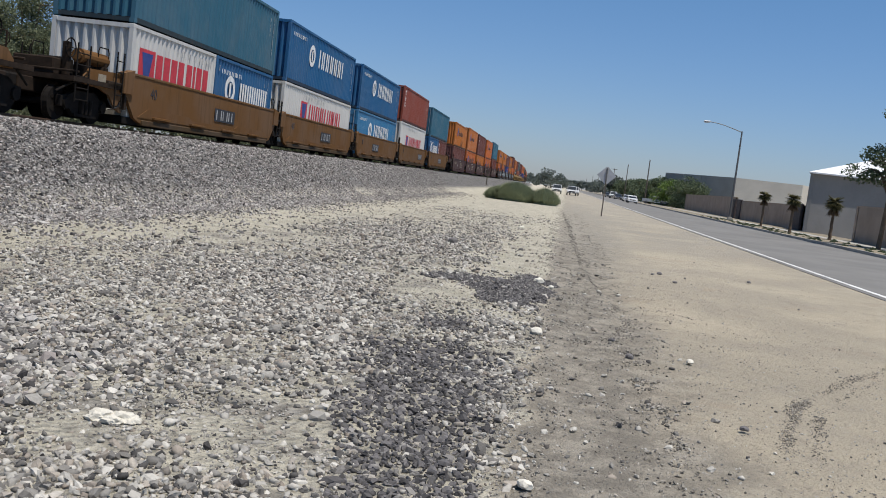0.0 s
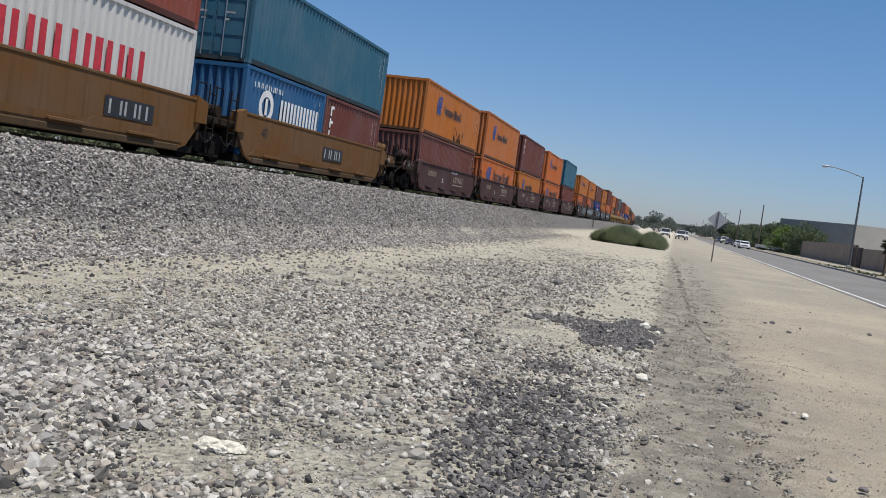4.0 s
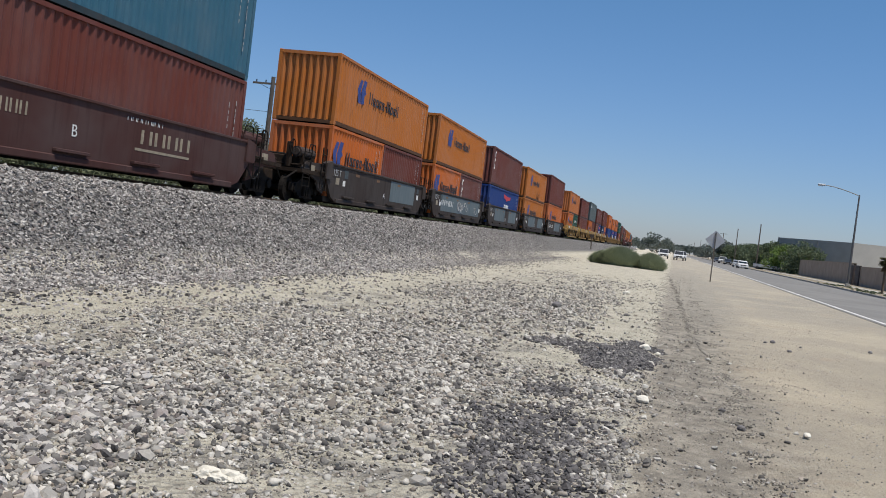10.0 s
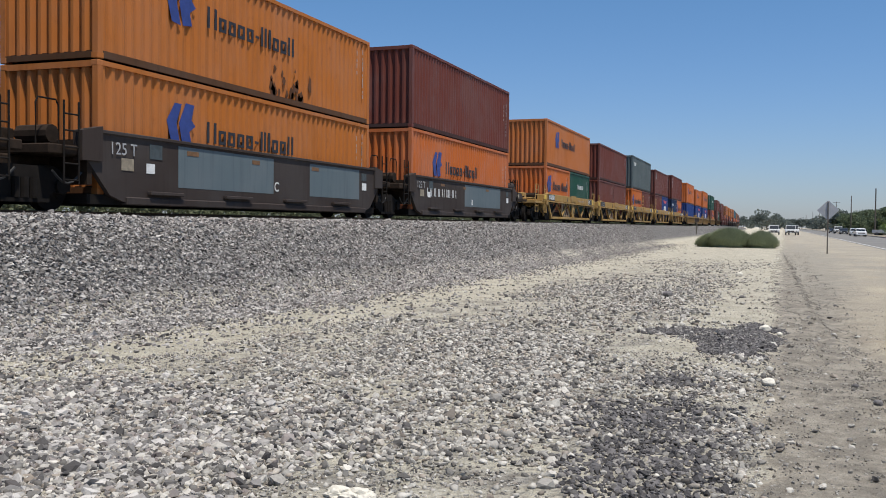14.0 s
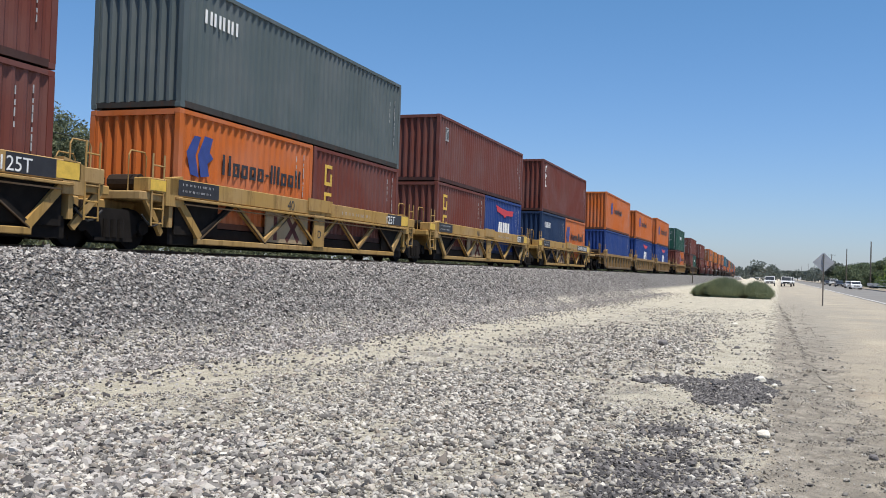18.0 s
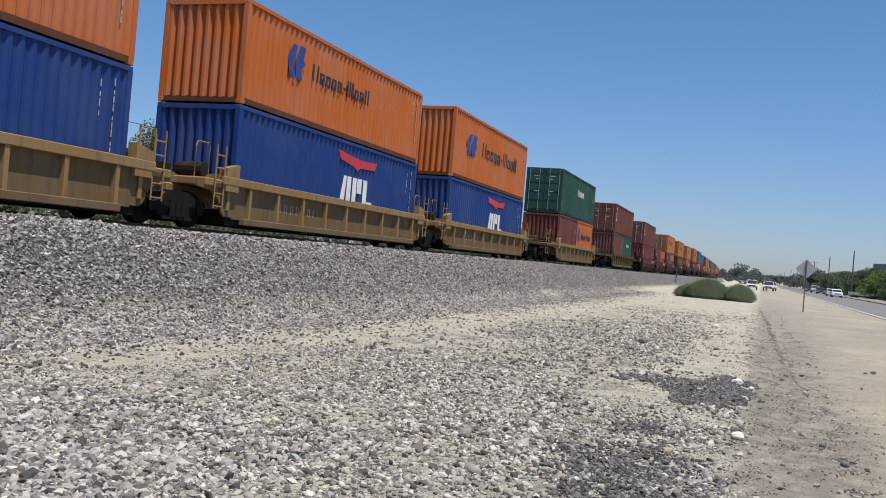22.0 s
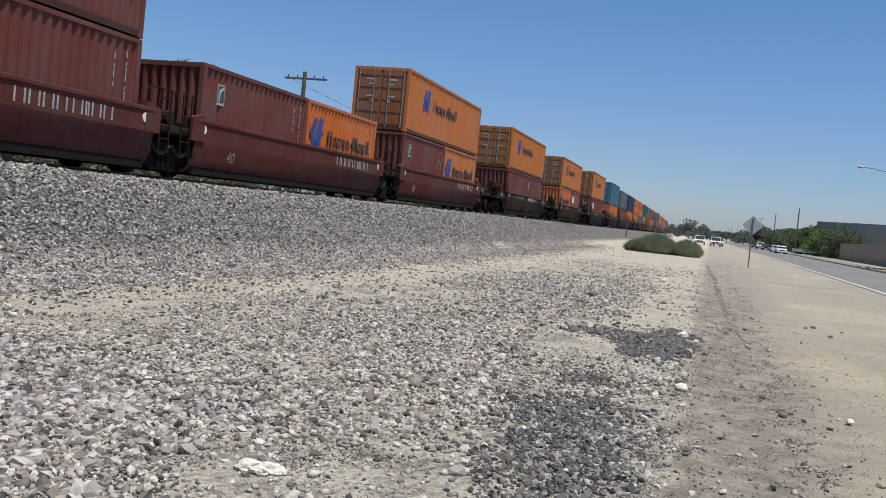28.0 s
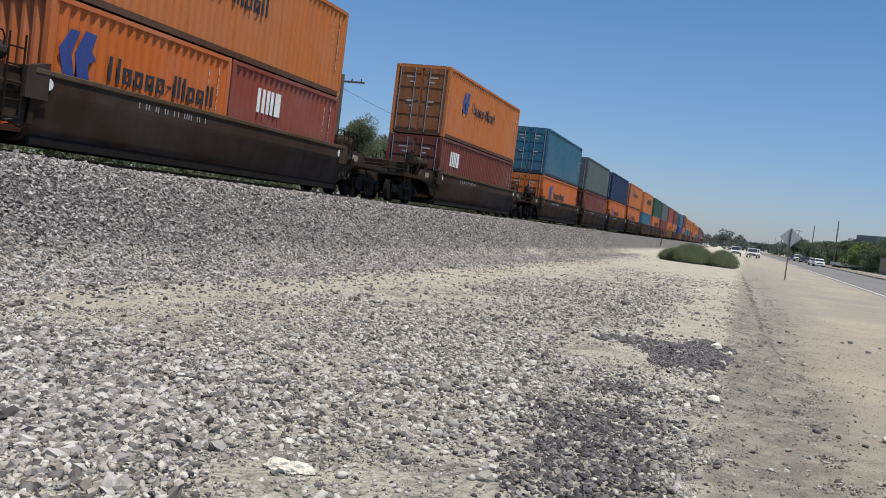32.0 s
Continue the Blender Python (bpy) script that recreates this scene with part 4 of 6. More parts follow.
            bmesh.ops.recalc_face_normals(bm, faces=bm.faces)
            for f in bm.faces:
                f.smooth = abs(f.normal.y) < .5 and f.normal.z < -.1
            part("side_sill", bm, P, car)
            part("top_chord", box(B(), sx * 1.30, sx * 1.43, a - .1, b + .1, 1.40, 1.50, .015), GRIME if kind == "G" else P, car)
            for y0 in (a + .25, b - .25):
                part("lamp_disc", bar(B(), (sx * 1.40, y0, 1.25), (sx * 1.415, y0, 1.25), .11, 12), MARK["white"], car, "white reflector disc")
    end_gear(car, a - .1, -1, P, kind), end_gear(car, b + .1, 1, P, kind)
    # side plates over the bogie, air tank and hand wheel at the free ends
    for free, y0, d in ((free_front, a - .1, -1), (free_rear, b + .1, 1)):
        if free and kind not in "DE":
            for sx in (-1, 1):
                part("end_web", prism(B(), [(y0, 1.46), (y0 + d * 1.75, 1.40), (y0 + d * 2.0, 1.18), (y0 + d * 2.0, .98), (y0 + d * 1.2, .94), (y0 + d * .72, .82), (y0 + d * .40, .50), (y0, .40)], sx * 1.20, sx * 1.27), P, car)
                part("notice_plate", box(B(), sx * 1.27, sx * 1.276, y0 + d * .95, y0 + d * 1.35, 1.06, 1.32), MARK["dust"], car)
            part("air_tank", bar(bar(B(), (.78, y0 + d * .25, 1.72), (.78, y0 + d * 1.55, 1.72), .19, 14), (.78, y0 + d * .16, 1.72), (.78, y0 + d * 1.64, 1.72), .13, 12), P, car)
            for k in (.45, 1.35):
                part("tank_saddle", box(B(), .58, .98, y0 + d * k - .04, y0 + d * k + .04, 1.2, 1.66), RUSTY, car)
            wheel = tube(B(), [(.80, y0 + d * 1.95 + .24 * math.cos(k * .5236), 1.86 + .24 * math.sin(k * .5236)) for k in range(13)], .018, 5)
            for k in range(4):
                bar(wheel, (.80, y0 + d * 1.95, 1.86), (.80, y0 + d * 1.95 + .24 * math.cos(k * 1.571), 1.86 + .24 * math.sin(k * 1.571)), .012, 5)
            part("hand_wheel", wheel, IRON, car)
            part("wheel_post", box(B(), .62, .78, y0 + d * 1.95 - .1, y0 + d * 1.95 + .1, 1.15, 2.0, .02), RUSTY, car)
            part("valve_box", box(box(B(), -.2, .45, y0 + d * 1.15, y0 + d * 1.8, 1.2, 1.62, .03), .2, .6, y0 + d * .3, y0 + d * .85, 1.2, 1.5, .03), IRON, car)
            part("pipe", tube(B(), [(1.05, y0 + d * .1, 1.25), (1.12, y0 + d * .8, 1.3), (1.1, y0 + d * 1.5, 1.22), (1.15, y0 + d * 2.3, 1.0), (1.05, y0 + d * 2.9, .7)], .03), IRON, car)
    # reach to the neighbours
    part("draft_sill", box(B(), -.28, .28, -front, a, .62, .98, .02), RUSTY, car)
    if free_rear:
        part("draft_sill", box(B(), -.28, .28, b, 12.19 + rear, .62, .98, .02), RUSTY, car)
    bogie(car, -front + (1.7 if free_front else 0.0), Y)
    if free_front:
        part("coupler", box(box(B(), -.12, .12, -front - .5, -front + .1, .72, .95, .03), -.22, .22, -front - .62, -front - .25, .68, 1.0, .05), IRON, car)
        bm = bar(B(), (-1.3, -front + .9, 1.25), (1.3, -front + .9, 1.25), .03)
        box(bm, -1.35, 1.35, -front + .6, a - .5, 1.0, 1.12)
        box(bm, -.5, .6, -front + .9, -front + 1.6, 1.12, 1.55, .03)
        bar(bm, (-.9, -front + 1.2, 1.12), (-.9, -front + 1.2, 2.1), .025)
        tube(bm, [(-.9 + .2 * math.cos(k * .5236), -front + 1.05, 1.9 + .2 * math.sin(k * .5236)) for k in range(13)], .016, 5)
        part("brake_platform", bm, P if kind == "D" else GRIME if kind == "E" else RUSTY, car)
        for sx in (-1, 1):
            ladder(car, sx * 1.32, -front + .75, -front + 1.35, .5, 1.95, 5, P if kind in "DE" else IRON)
    if free_rear:
        bogie(car, 12.19 + rear - 1.7, Y)
        part("coupler", box(box(B(), -.12, .12, 12.19 + rear - .1, 12.19 + rear + .5, .72, .95, .03), -.22, .22, 12.19 + rear + .25, 12.19 + rear + .62, .68, 1.0, .05), IRON, car)
        bm = box(B(), -1.35, 1.35, b + .5, 12.19 + rear - .6, 1.0, 1.12)
        bar(bm, (-1.3, 12.19 + rear - .9, 1.25), (1.3, 12.19 + rear - .9, 1.25), .03)
        part("brake_platform", bm, P if kind == "D" else GRIME if kind == "E" else RUSTY, car)
    car_marks(car, kind, a, b, number)
    return car


RAIL_FLOOR = {"A": .33, "B": .33, "C": .33, "D": .55, "E": .55, "F": .33, "G": .33}


def car_marks(car, kind, a, b, number):
    side = lambda y, z, x=1.366: pose(x, y, z, 90, 0, 90)
    letter = "AEDCB"[(number - 6) % 5]
    if kind == "A":
        y0 = {3: 4.2, 4: 8.5}.get(number, 6.0)
        part("name_board", box(B(), 1.377, 1.381, y0, y0 + 1.9, .66, 1.10), MARK["black"], car)
        tagged(part("word_mark", word(B(), 1.383, y0 + .15, y0 + 1.75, .72, .32, "three", .24), MARK["grey"], car), kind="stuff")
        lettering("size_mark", "40", .42, MARK["black"], car, side(1.3, .95))
    elif kind == "B":
        lettering("letter_mark", letter, .36, MARK["white"], car, side(4.6, .72))
        tagged(part("word_mark", word(B(), 1.364, 7.0, 9.3, .85, .36, "four", .3), MARK["dust"], car), kind="stuff")
        part("underline", box(B(), 1.362, 1.366, 6.8, 9.2, .68, .74), MARK["dust"], car)
        tagged(part("number_code", word(B(), 1.364, 1.6, 3.2, .95, .26, "six", .2), MARK["dust"], car), kind="stuff")
        tagged(part("small_print", word(B(), 1.364, 6.4, 7.9, 1.32, .09, "nine", .2), MARK["white"], car), kind="stuff")
    elif kind == "C":
        lettering("letter_mark", letter, .34, MARK["white"], car, side(6.35, .62))
        lettering("load_mark", "125 T", .34, MARK["grey"], car, side(.55, 1.12, 1.38))
        if number % 3 == 0:
            tagged(part("number_code", word(B(), 1.367, 1.2, 4.4, .85, .30, "nine", .15), MARK["white"], car), kind="stuff")
        for y0, z0, dy, dz, col in ((.5, .82, .36, .24, "dust"), (1.25, .80, .26, .2, "white"), (1.35, 1.1, .4, .3, "slate"), (11.4, .84, .3, .22, "white"), (11.35, 1.14, .35, .22, "slate"), (2.6, 1.26, .42, .10, "rust"), (5.2, 1.24, .34, .10, "rust"), (8.2, 1.26, .4, .10, "rust")):
            part("notice_plate", box(B(), 1.364, 1.37, y0, y0 + dy, z0, z0 + dz), MARK[col], car)
        if number == 12:
            gr = random.Random(8)
            bm = B()
            for k in range(16):
                cy, cz, r = 5.2 + gr.uniform(0, 5.4), .98 + gr.uniform(-.18, .12), gr.uniform(.10, .26)
                a0, turn = gr.uniform(0, 6.28), gr.uniform(2.2, 5.2)
                tube(bm, [(1.367, cy + r * 1.3 * math.cos(a0 + turn * q / 9), cz + r * math.sin(a0 + turn * q / 9)) for q in range(10)], gr.uniform(.012, .026), 4)
            tagged(part("graffiti", bm, MARK["grey"], car, "pale looping scrawl over the grey side"), kind="stuff")
    elif kind == "D":
        lettering("size_mark", "40", .36, MARK["black"], car, side(4.6, 1.22, 1.424))
        part("notice_plate", box(B(), 1.42, 1.426, 10.95, 12.08, 1.2, 1.54), MARK["black"], car)
        part("reflector_patch", box(B(), 1.42, 1.426, 12.1, 12.66, 1.22, 1.53), MARK["yellow"], car, "yellow reflective patch")
        part("reflector_patch", box(B(), 1.40, 1.406, a - .8, a - .2, 1.24, 1.46), MARK["yellow"], car, "yellow reflective patch")
        for z0, y1 in ((1.42, 1.4), (1.28, 1.3)) if number != 16 else ():
            tagged(part("small_print", word(B(), 1.427, a + .25, a + y1, z0, .05, "nine", .3), MARK["grey"], car), kind="stuff")
        if number == 16:
            tagged(part("number_code", word(B(), 1.428, a + .2, a + 1.5, 1.25, .24, "six", .2), MARK["white"], car), kind="stuff")
        if number == 20:
            part("name_board", box(B(), 1.42, 1.4255, 8.9, 10.94, 1.2, 1.54), MARK["black"], car)
            tagged(part("number_code", word(B(), 1.428, 9.05, 11.95, 1.25, .24, "nine", .2), MARK["white"], car), kind="stuff")
        else:
            lettering("load_mark", "125T", .36, MARK["white"], car, side(11.15, 1.23, 1.43))
        lettering("letter_mark", letter, .3, MARK["black"], car, side(6.2, .55, 1.434))
        tagged(part("small_print", word(B(), 1.422, 7.6, 9.6, 1.3, .09, "nine", .2), MARK["grey"], car), kind="stuff")
    elif kind == "E":
        tagged(part("number_code", word(B(), 1.303, 2.2, 4.2, .62, .24, "six", .2), MARK["dust"], car), kind="stuff")
    elif kind == "F":
        lettering("size_mark", "40", .40, MARK["dust"], car, pose(1.336, 1.4, .54, 101.5, 0, 90))
        tagged(part("number_code", word(B(), 1.404, 8.3, 11.2, 1.04, .28, "nine", .16), MARK["grey"], car), kind="stuff")
    elif kind == "G":
        if number == 29:
            gr = random.Random(4)
            bm, low = B(), B()
            for k in range(9):
                y0 = 6.5 + k * .22
                beam(bm, (1.403, y0, 1.14 + gr.uniform(0, .06)), (1.403, y0 + gr.uniform(-.05, .14), 1.38), .004, gr.uniform(.05, .13))
                beam(low, (1.403, y0 - .2, 1.13), (1.403, y0 + gr.uniform(-.12, .12), 1.24), .004, gr.uniform(.08, .2))
            for y0 in (8.9, 9.15, 9.4):
                beam(bm, (1.403, y0, 1.2), (1.403, y0 + .12, 1.34), .004, .025)
            tagged(part("graffiti", bm, MARK["white"], car, "white scrawl along the top chord"), kind="stuff")
            tagged(part("graffiti", low, MARK["soot"], car, "faded grey scrawl on the side"), kind="stuff")
        tagged(part("small_print", word(B(), 1.404, 2.5, 5.0, 1.2, .12, "nine", .2), MARK["grey"], car), kind="stuff")


S, T = 2.591, 2.896
# place along the line at the start, car, upper container or none, lower ones; then the two heights
UNITS = [
    (4.0, "A", ("teal", "", "f"), [("hblue", "hanjin", "f")], S, S),
    (24.04, "A", ("teal", "", "f"), [("white", "yang", "f"), ("hblue", "hanjin", "f")], S, S),
    (37.88, "A", ("hblue", "hanjin", "f"), [("white", "yang", "f")], S, S),
    (52.05, "A", ("hblue", "hanjin", "f"), [("lblue", "hanjin", "d")], S, S),
    (66.19, "A", ("rust_red", "tall", "f"), [("white", "yang", "f")], S, T),
    (81.30, "A", ("teal", "", "d"), [("hblue", "hanjin", "f"), ("plum", "tall", "f")], S, S),
    (99.91, "B", ("amber", "hl_peel", "f"), [("plum", "", "f")], S, S),
    (114.67, "B", ("faded_orange", "hl", "f"), [("orange", "hl_big", "f")], T, S),
    (129.40, "B", ("plum", "tall", "f"), [("amber", "hl", "f")], T, S),
    (144.71, "B", ("orange", "hl", "f"), [("orange", "hl_big", "f")], T, S),
    (159.90, "B", ("teal", "", "f"), [("maroon", "square", "f")], T, T),
    (179.06, "C", ("amber", "hl", "f"), [("orange", "hl", "f"), ("maroon", "", "f")], S, S),
    (193.81, "C", ("amber", "hl", "f"), [("orange", "hl", "f"), ("plum", "tall", "f")], S, S),
    (208.87, "C", ("plum", "tall", "f"), [("blue", "apl", "f")], S, S),
    (224.39, "C", ("amber", "hl_peel", "f"), [("amber", "hl", "f")], S, S),
    (240.13, "C", ("maroon", "", "f"), [("orange", "hl", "f")], T, T),
    (259.85, "D", ("faded_orange", "hl", "f"), [("orange", "hl", "f"), ("green", "capital", "f")], S, S),
    (275.72, "D", ("maroon", "", "f"), [("maroon", "", "f"), ("maroon", "", "f")], S, S),
    (291.56, "D", ("grey", "small", "f"), [("orange", "hl", "f"), ("maroon", "two", "f")], T, S),
    (307.62, "D", ("plum", "square", "f"), [("maroon", "two", "f"), ("blue", "apl", "f")], S, S),
    (324.19, "D", ("maroon", "tall", "f"), [("navy", "small", "f"), ("orange", "hl", "f")], T, S),
    (344.47, "E", ("orange", "hl", "f"), [("blue", "", "f")], T, S),
    (360.69, "E", ("orange", "hl", "f"), [("blue", "apl", "f")], S, S),
    (376.82, "E", ("orange", "hl_big", "f"), [("blue", "apl", "f")], T, S),
    (398.78, "E", ("green", "capital", "d"), [("maroon", "", "f"), ("orange", "hl", "f")], T, S),
    (422.26, "E", ("maroon", "tall", "d"), [("plum", "", "f"), ("green", "capital", "f")], S, S),
    (444.30, "F", ("maroon", "tall", "d"), [("maroon", "two", "f"), ("maroon", "", "f")], S, S),
    (459.07, "F", None, [("maroon", "square", "f"), ("orange", "hl", "f")], S, S),
    (474.51, "F", ("faded_orange", "hl", "d"), [("maroon", "square", "f"), ("faded_orange", "hl", "f")], S, S),
    (495.11, "G", ("amber", "hl", "d"), [("maroon", "", "f"), ("maroon", "square", "f")], S, S),
    (516.77, "G", ("faded_orange", "hl", "d"), [("orange", "hl", "f"), ("rust_red", "cai", "f")], S, S),
    (539.17, "G", ("faded_orange", "hl", "d"), [("maroon", "cai", "d")], T, S),
    (559.47, "G", ("teal", "", "d"), [("orange", "hl", "d")], T, S),
    (575.16, "G", ("grey", "", "d"), [("maroon", "", "f")], S, S),
    (589.89, "G", ("navy", "", "d"), [("orange", "hl", "f")], S, S),
    (605.20, "G", ("faded_orange", "hl", "d"), [("orange", "hl", "f")], S, S),
    (620.50, "G", ("faded_orange", "hl", "d"), [("teal", "", "f")], S, S),
    (635.70, "G", ("green", "", "d"), [("orange", "hl", "f")], S, S),
]
rng = random.Random(5)
y_next = UNITS[-1][0]
for k in range(38):
    y_next += 20.4 if k % 5 == 3 else 15.2
    pick = ["maroon", "plum", "faded_orange", "orange", "maroon", "faded_orange", "teal", "rust_red", "blue", "grey"]
    c1, c2 = rng.choice(pick), rng.choice(pick)
    UNITS.append((y_next, rng.choice("ABFG"), (c1, "hl" if "orange" in c1 else "", "d"), [(c2, "hl" if "orange" in c2 else "", "f")], rng.choice((S, T)), S))


def build_train():
    for n, (Y, kind, upper, lowers, hu, hl) in enumerate(UNITS):
        Y += .15
        near = n < 36
        before = Y - (UNITS[n - 1][0] + 12.34) if n else 7.5
        after = UNITS[n + 1][0] - Y - 12.04 if n + 1 < len(UNITS) else 7.0
        ff, fr = before > 4.4, after > 4.4
        well_car(kind, Y, before / 2 - (.25 if ff else 0), after / 2 - (.25 if fr else 0), ff, fr, n, near)
        z = RAIL + RAIL_FLOOR[kind]
        on = "in a railcar well"
        if len(lowers) == 1:
            c, lg, e = lowers[0]
            container(c, lg, e, 12.19, hl, Y + 6.095, z, on, near)
        else:
            for k, (c, lg, e) in enumerate(lowers):
                container(c, lg, e, 6.06, hl, Y + 3.03 + k * 6.13, z, on, near)
        if upper:
            c, lg, e = upper
            container(c, lg, e, 12.19, hu, Y + 6.095, z + hl + .025, "stacked on another", near)


def motions():
    steps = [float(t) for t in range(0, 33)]
    for ob, along, z in MOVERS:
        rows = []
        for t in steps:
            y = along - gone(t)
            rows.append((t, pose(line_x(y), y, z, 0, 0, line_turn(y))))
        walk(ob, rows)
    for w, rest, along in WHEELSETS:
        inside = [k for k in range(0, 961) if -14.0 < along - gone(k / 30) < 42.0]
        if not inside:
            continue
        first = gone(inside[0] / 30)
        rows = [(k / 30, rest @ Matrix.Rotation((gone(k / 30) - first) / 0.42, 4, "X")) for k in inside]
        if inside[0] > 0:
            rows.insert(0, (0.0, rest))
        if inside[-1] < 960:
            rows.append((32.0, rows[-1][1]))
        walk(w, rows)

# ---------------------------------------------------------------- ground, road, track
FOOT, CREST = -8.6, -11.1


def hump(x, y):
    """Height of the ground: the flat, then the ballast bank that carries the track."""
    sh = x + (max(y, 0.0) ** 2) / BEND
    top = RAIL - 0.10
    if sh > CREST:
        u = min(1.0, max(0.0, (FOOT - sh) / (FOOT - CREST)))
    else:
        u = min(1.0, max(0.0, (sh + 27.0) / 2.8))
    return top * u * u * (3 - 2 * u) if u < 1 else top


def spaced(edges):
    out = []
    for a, b, step in edges:
        n = max(1, round((b - a) / step))
        out += [a + (b - a) * i / n for i in range(n)]
    return out + [edges[-1][1]]


def rough(x, y):
    fade = 1.0 / (1.0 + max(0.0, y - 15) / 25)
    if x > 4.5:
        fade *= max(0.0, (6.6 - x) / 2.1)
    rut = .5 + .36 * math.exp(-((y - 12.0) / 4.5) ** 2)
    along = max(0.0, min(1.0, (y - 10) / 3)) * max(0.0, min(1.0, (60 - y) / 15))
    step = (-.05 / (1 + math.exp(-(x + .12 - .1 * math.sin(y * .7)) * 18)) - .05 / (1 + math.exp(-(x - rut) * 26)) + .035 * math.exp(-((x - rut + .1) / .09) ** 2)) * along
    grey = max(0.0, min(1.0, (x + .3) / .3)) * max(0.0, min(1.0, (1.5 - x) / .5))
    ridge = step * (1 + max(0.0, y - 15) / 25) + grey * noise.noise((x * 4.2, y * 2.2, 9.0)) * .035 + noise.noise((x * 1.6, y * .5, 2.0)) * .03 * max(0.0, min(1.0, (x + .3) / .5))
    return (noise.fractal((x * 0.6, y * 0.6, 0.3), 1.0, 2.0, 4) * 0.045 + noise.noise((x * 0.15, y * 0.15, 5.0)) * 0.05 + ridge) * fade


def build_ground():
    xs = spaced([(-1500, -300, 150), (-300, -60, 30), (-60, -28, 4), (-28, -20, 1), (-20, -8, .25), (-8, -1, .3), (-1, 1.6, .12), (1.6, 4, .3), (4, 6.6, .4), (6.6, 6.8, .2), (6.8, 16, 4.6), (16, 60, 8), (60, 300, 40), (300, 1500, 150)])
    ys = spaced([(-120, -20, 20), (-20, 2, 2), (2, 16, .3), (16, 40, .8), (40, 120, 4), (120, 400, 20), (400, 1500, 60), (1500, 3500, 250)])
    verts, nx = [], len(xs)
    for y in ys:
        for x in xs:
            r = rough(x, y) if -19 < x < 6.6 and y < 200 else 0.0
            verts.append((x, y, hump(x, y) + r - (0.0 if 6.5 < x < 6.7 else 0.02)))
    faces = [(j * nx + i, j * nx + i + 1, (j + 1) * nx + i + 1, (j + 1) * nx + i) for j in range(len(ys) - 1) for i in range(nx - 1)]
    me = bpy.data.meshes.new("ground")
    me.from_pydata(verts, [], faces)
    for p in me.polygons:
        p.use_smooth = True
    me.materials.append(GROUND)
    tagged(new("ground", me), "pale dusty ground with gravel, sand and a grey ballast bank", "ground", "", "structure")


def strip(name, x0, x1, y0, y1, z0, z1, material, label, category):
    ob = new(name, mesh_of(name, box(B(), x0, x1, y0, y1, z0, z1)))
    ob.data.materials.append(material)
    return tagged(ob, label, category, "", "structure")


def build_road():
    strip("road", 6.62, 14.7, -120, 1500, -.05, .010, ASPHALT, "grey worn asphalt road", "road")
    strip("edge_line", 6.85, 6.99, -120, 900, .010, .015, LINEPAINT, "white painted road edge line", "road marking")
    strip("kerb", 14.7, 14.86, -120, 1500, -.05, .16, CONCRETE, "pale concrete kerb", "kerb")
    strip("pavement", 17.9, 19.2, -120, 900, -.05, .15, CONCRETE, "pale concrete pavement", "pavement")
    strip("verge", 14.86, 17.9, -120, 900, -.05, .135, VERGE, "brown earth verge with thin dry grass", "verge")
    strip("verge", 19.2, 22.5, -120, 900, -.05, .135, VERGE, "brown earth verge with thin dry grass", "verge")


def build_track():
    tr = thing("railway_track", pose(TRACK, 0, 0), "railway track with steel rails on timber sleepers", "railway track", "", "structure")
    ys = spaced([(-60, 120, 20), (120, 1300, 40)])
    for sx in (-1, 1):
        bm = B()
        rings = []
        for y in ys:
            off = line_x(y) - TRACK
            prof = [(-.07, -.17), (.07, -.17), (.07, -.15), (.012, -.13), (.012, -.04), (.036, -.03), (.036, 0), (-.036, 0), (-.036, -.03), (-.012, -.04), (-.012, -.13), (-.07, -.15)]
            rings.append([bm.verts.new((sx * .755 + px + off, y, RAIL + pz)) for px, pz in prof])
        for r0, r1 in zip(rings, rings[1:]):
            for i in range(12):
                j = (i + 1) % 12
                bm.faces.new((r0[i], r0[j], r1[j], r1[i]))
        bmesh.ops.recalc_face_normals(bm, faces=bm.faces)
        part("rail", bm, RAILSIDE, tr)
    me = mesh_of("sleeper", box(B(), -1.3, 1.3, -.11, .11, -.17, 0, .01))
    for k in range(200):
        y = -12 + k * .55
        part("sleeper", me, SLEEPER, tr, "", pose(line_x(y) - TRACK, y, RAIL - .165))


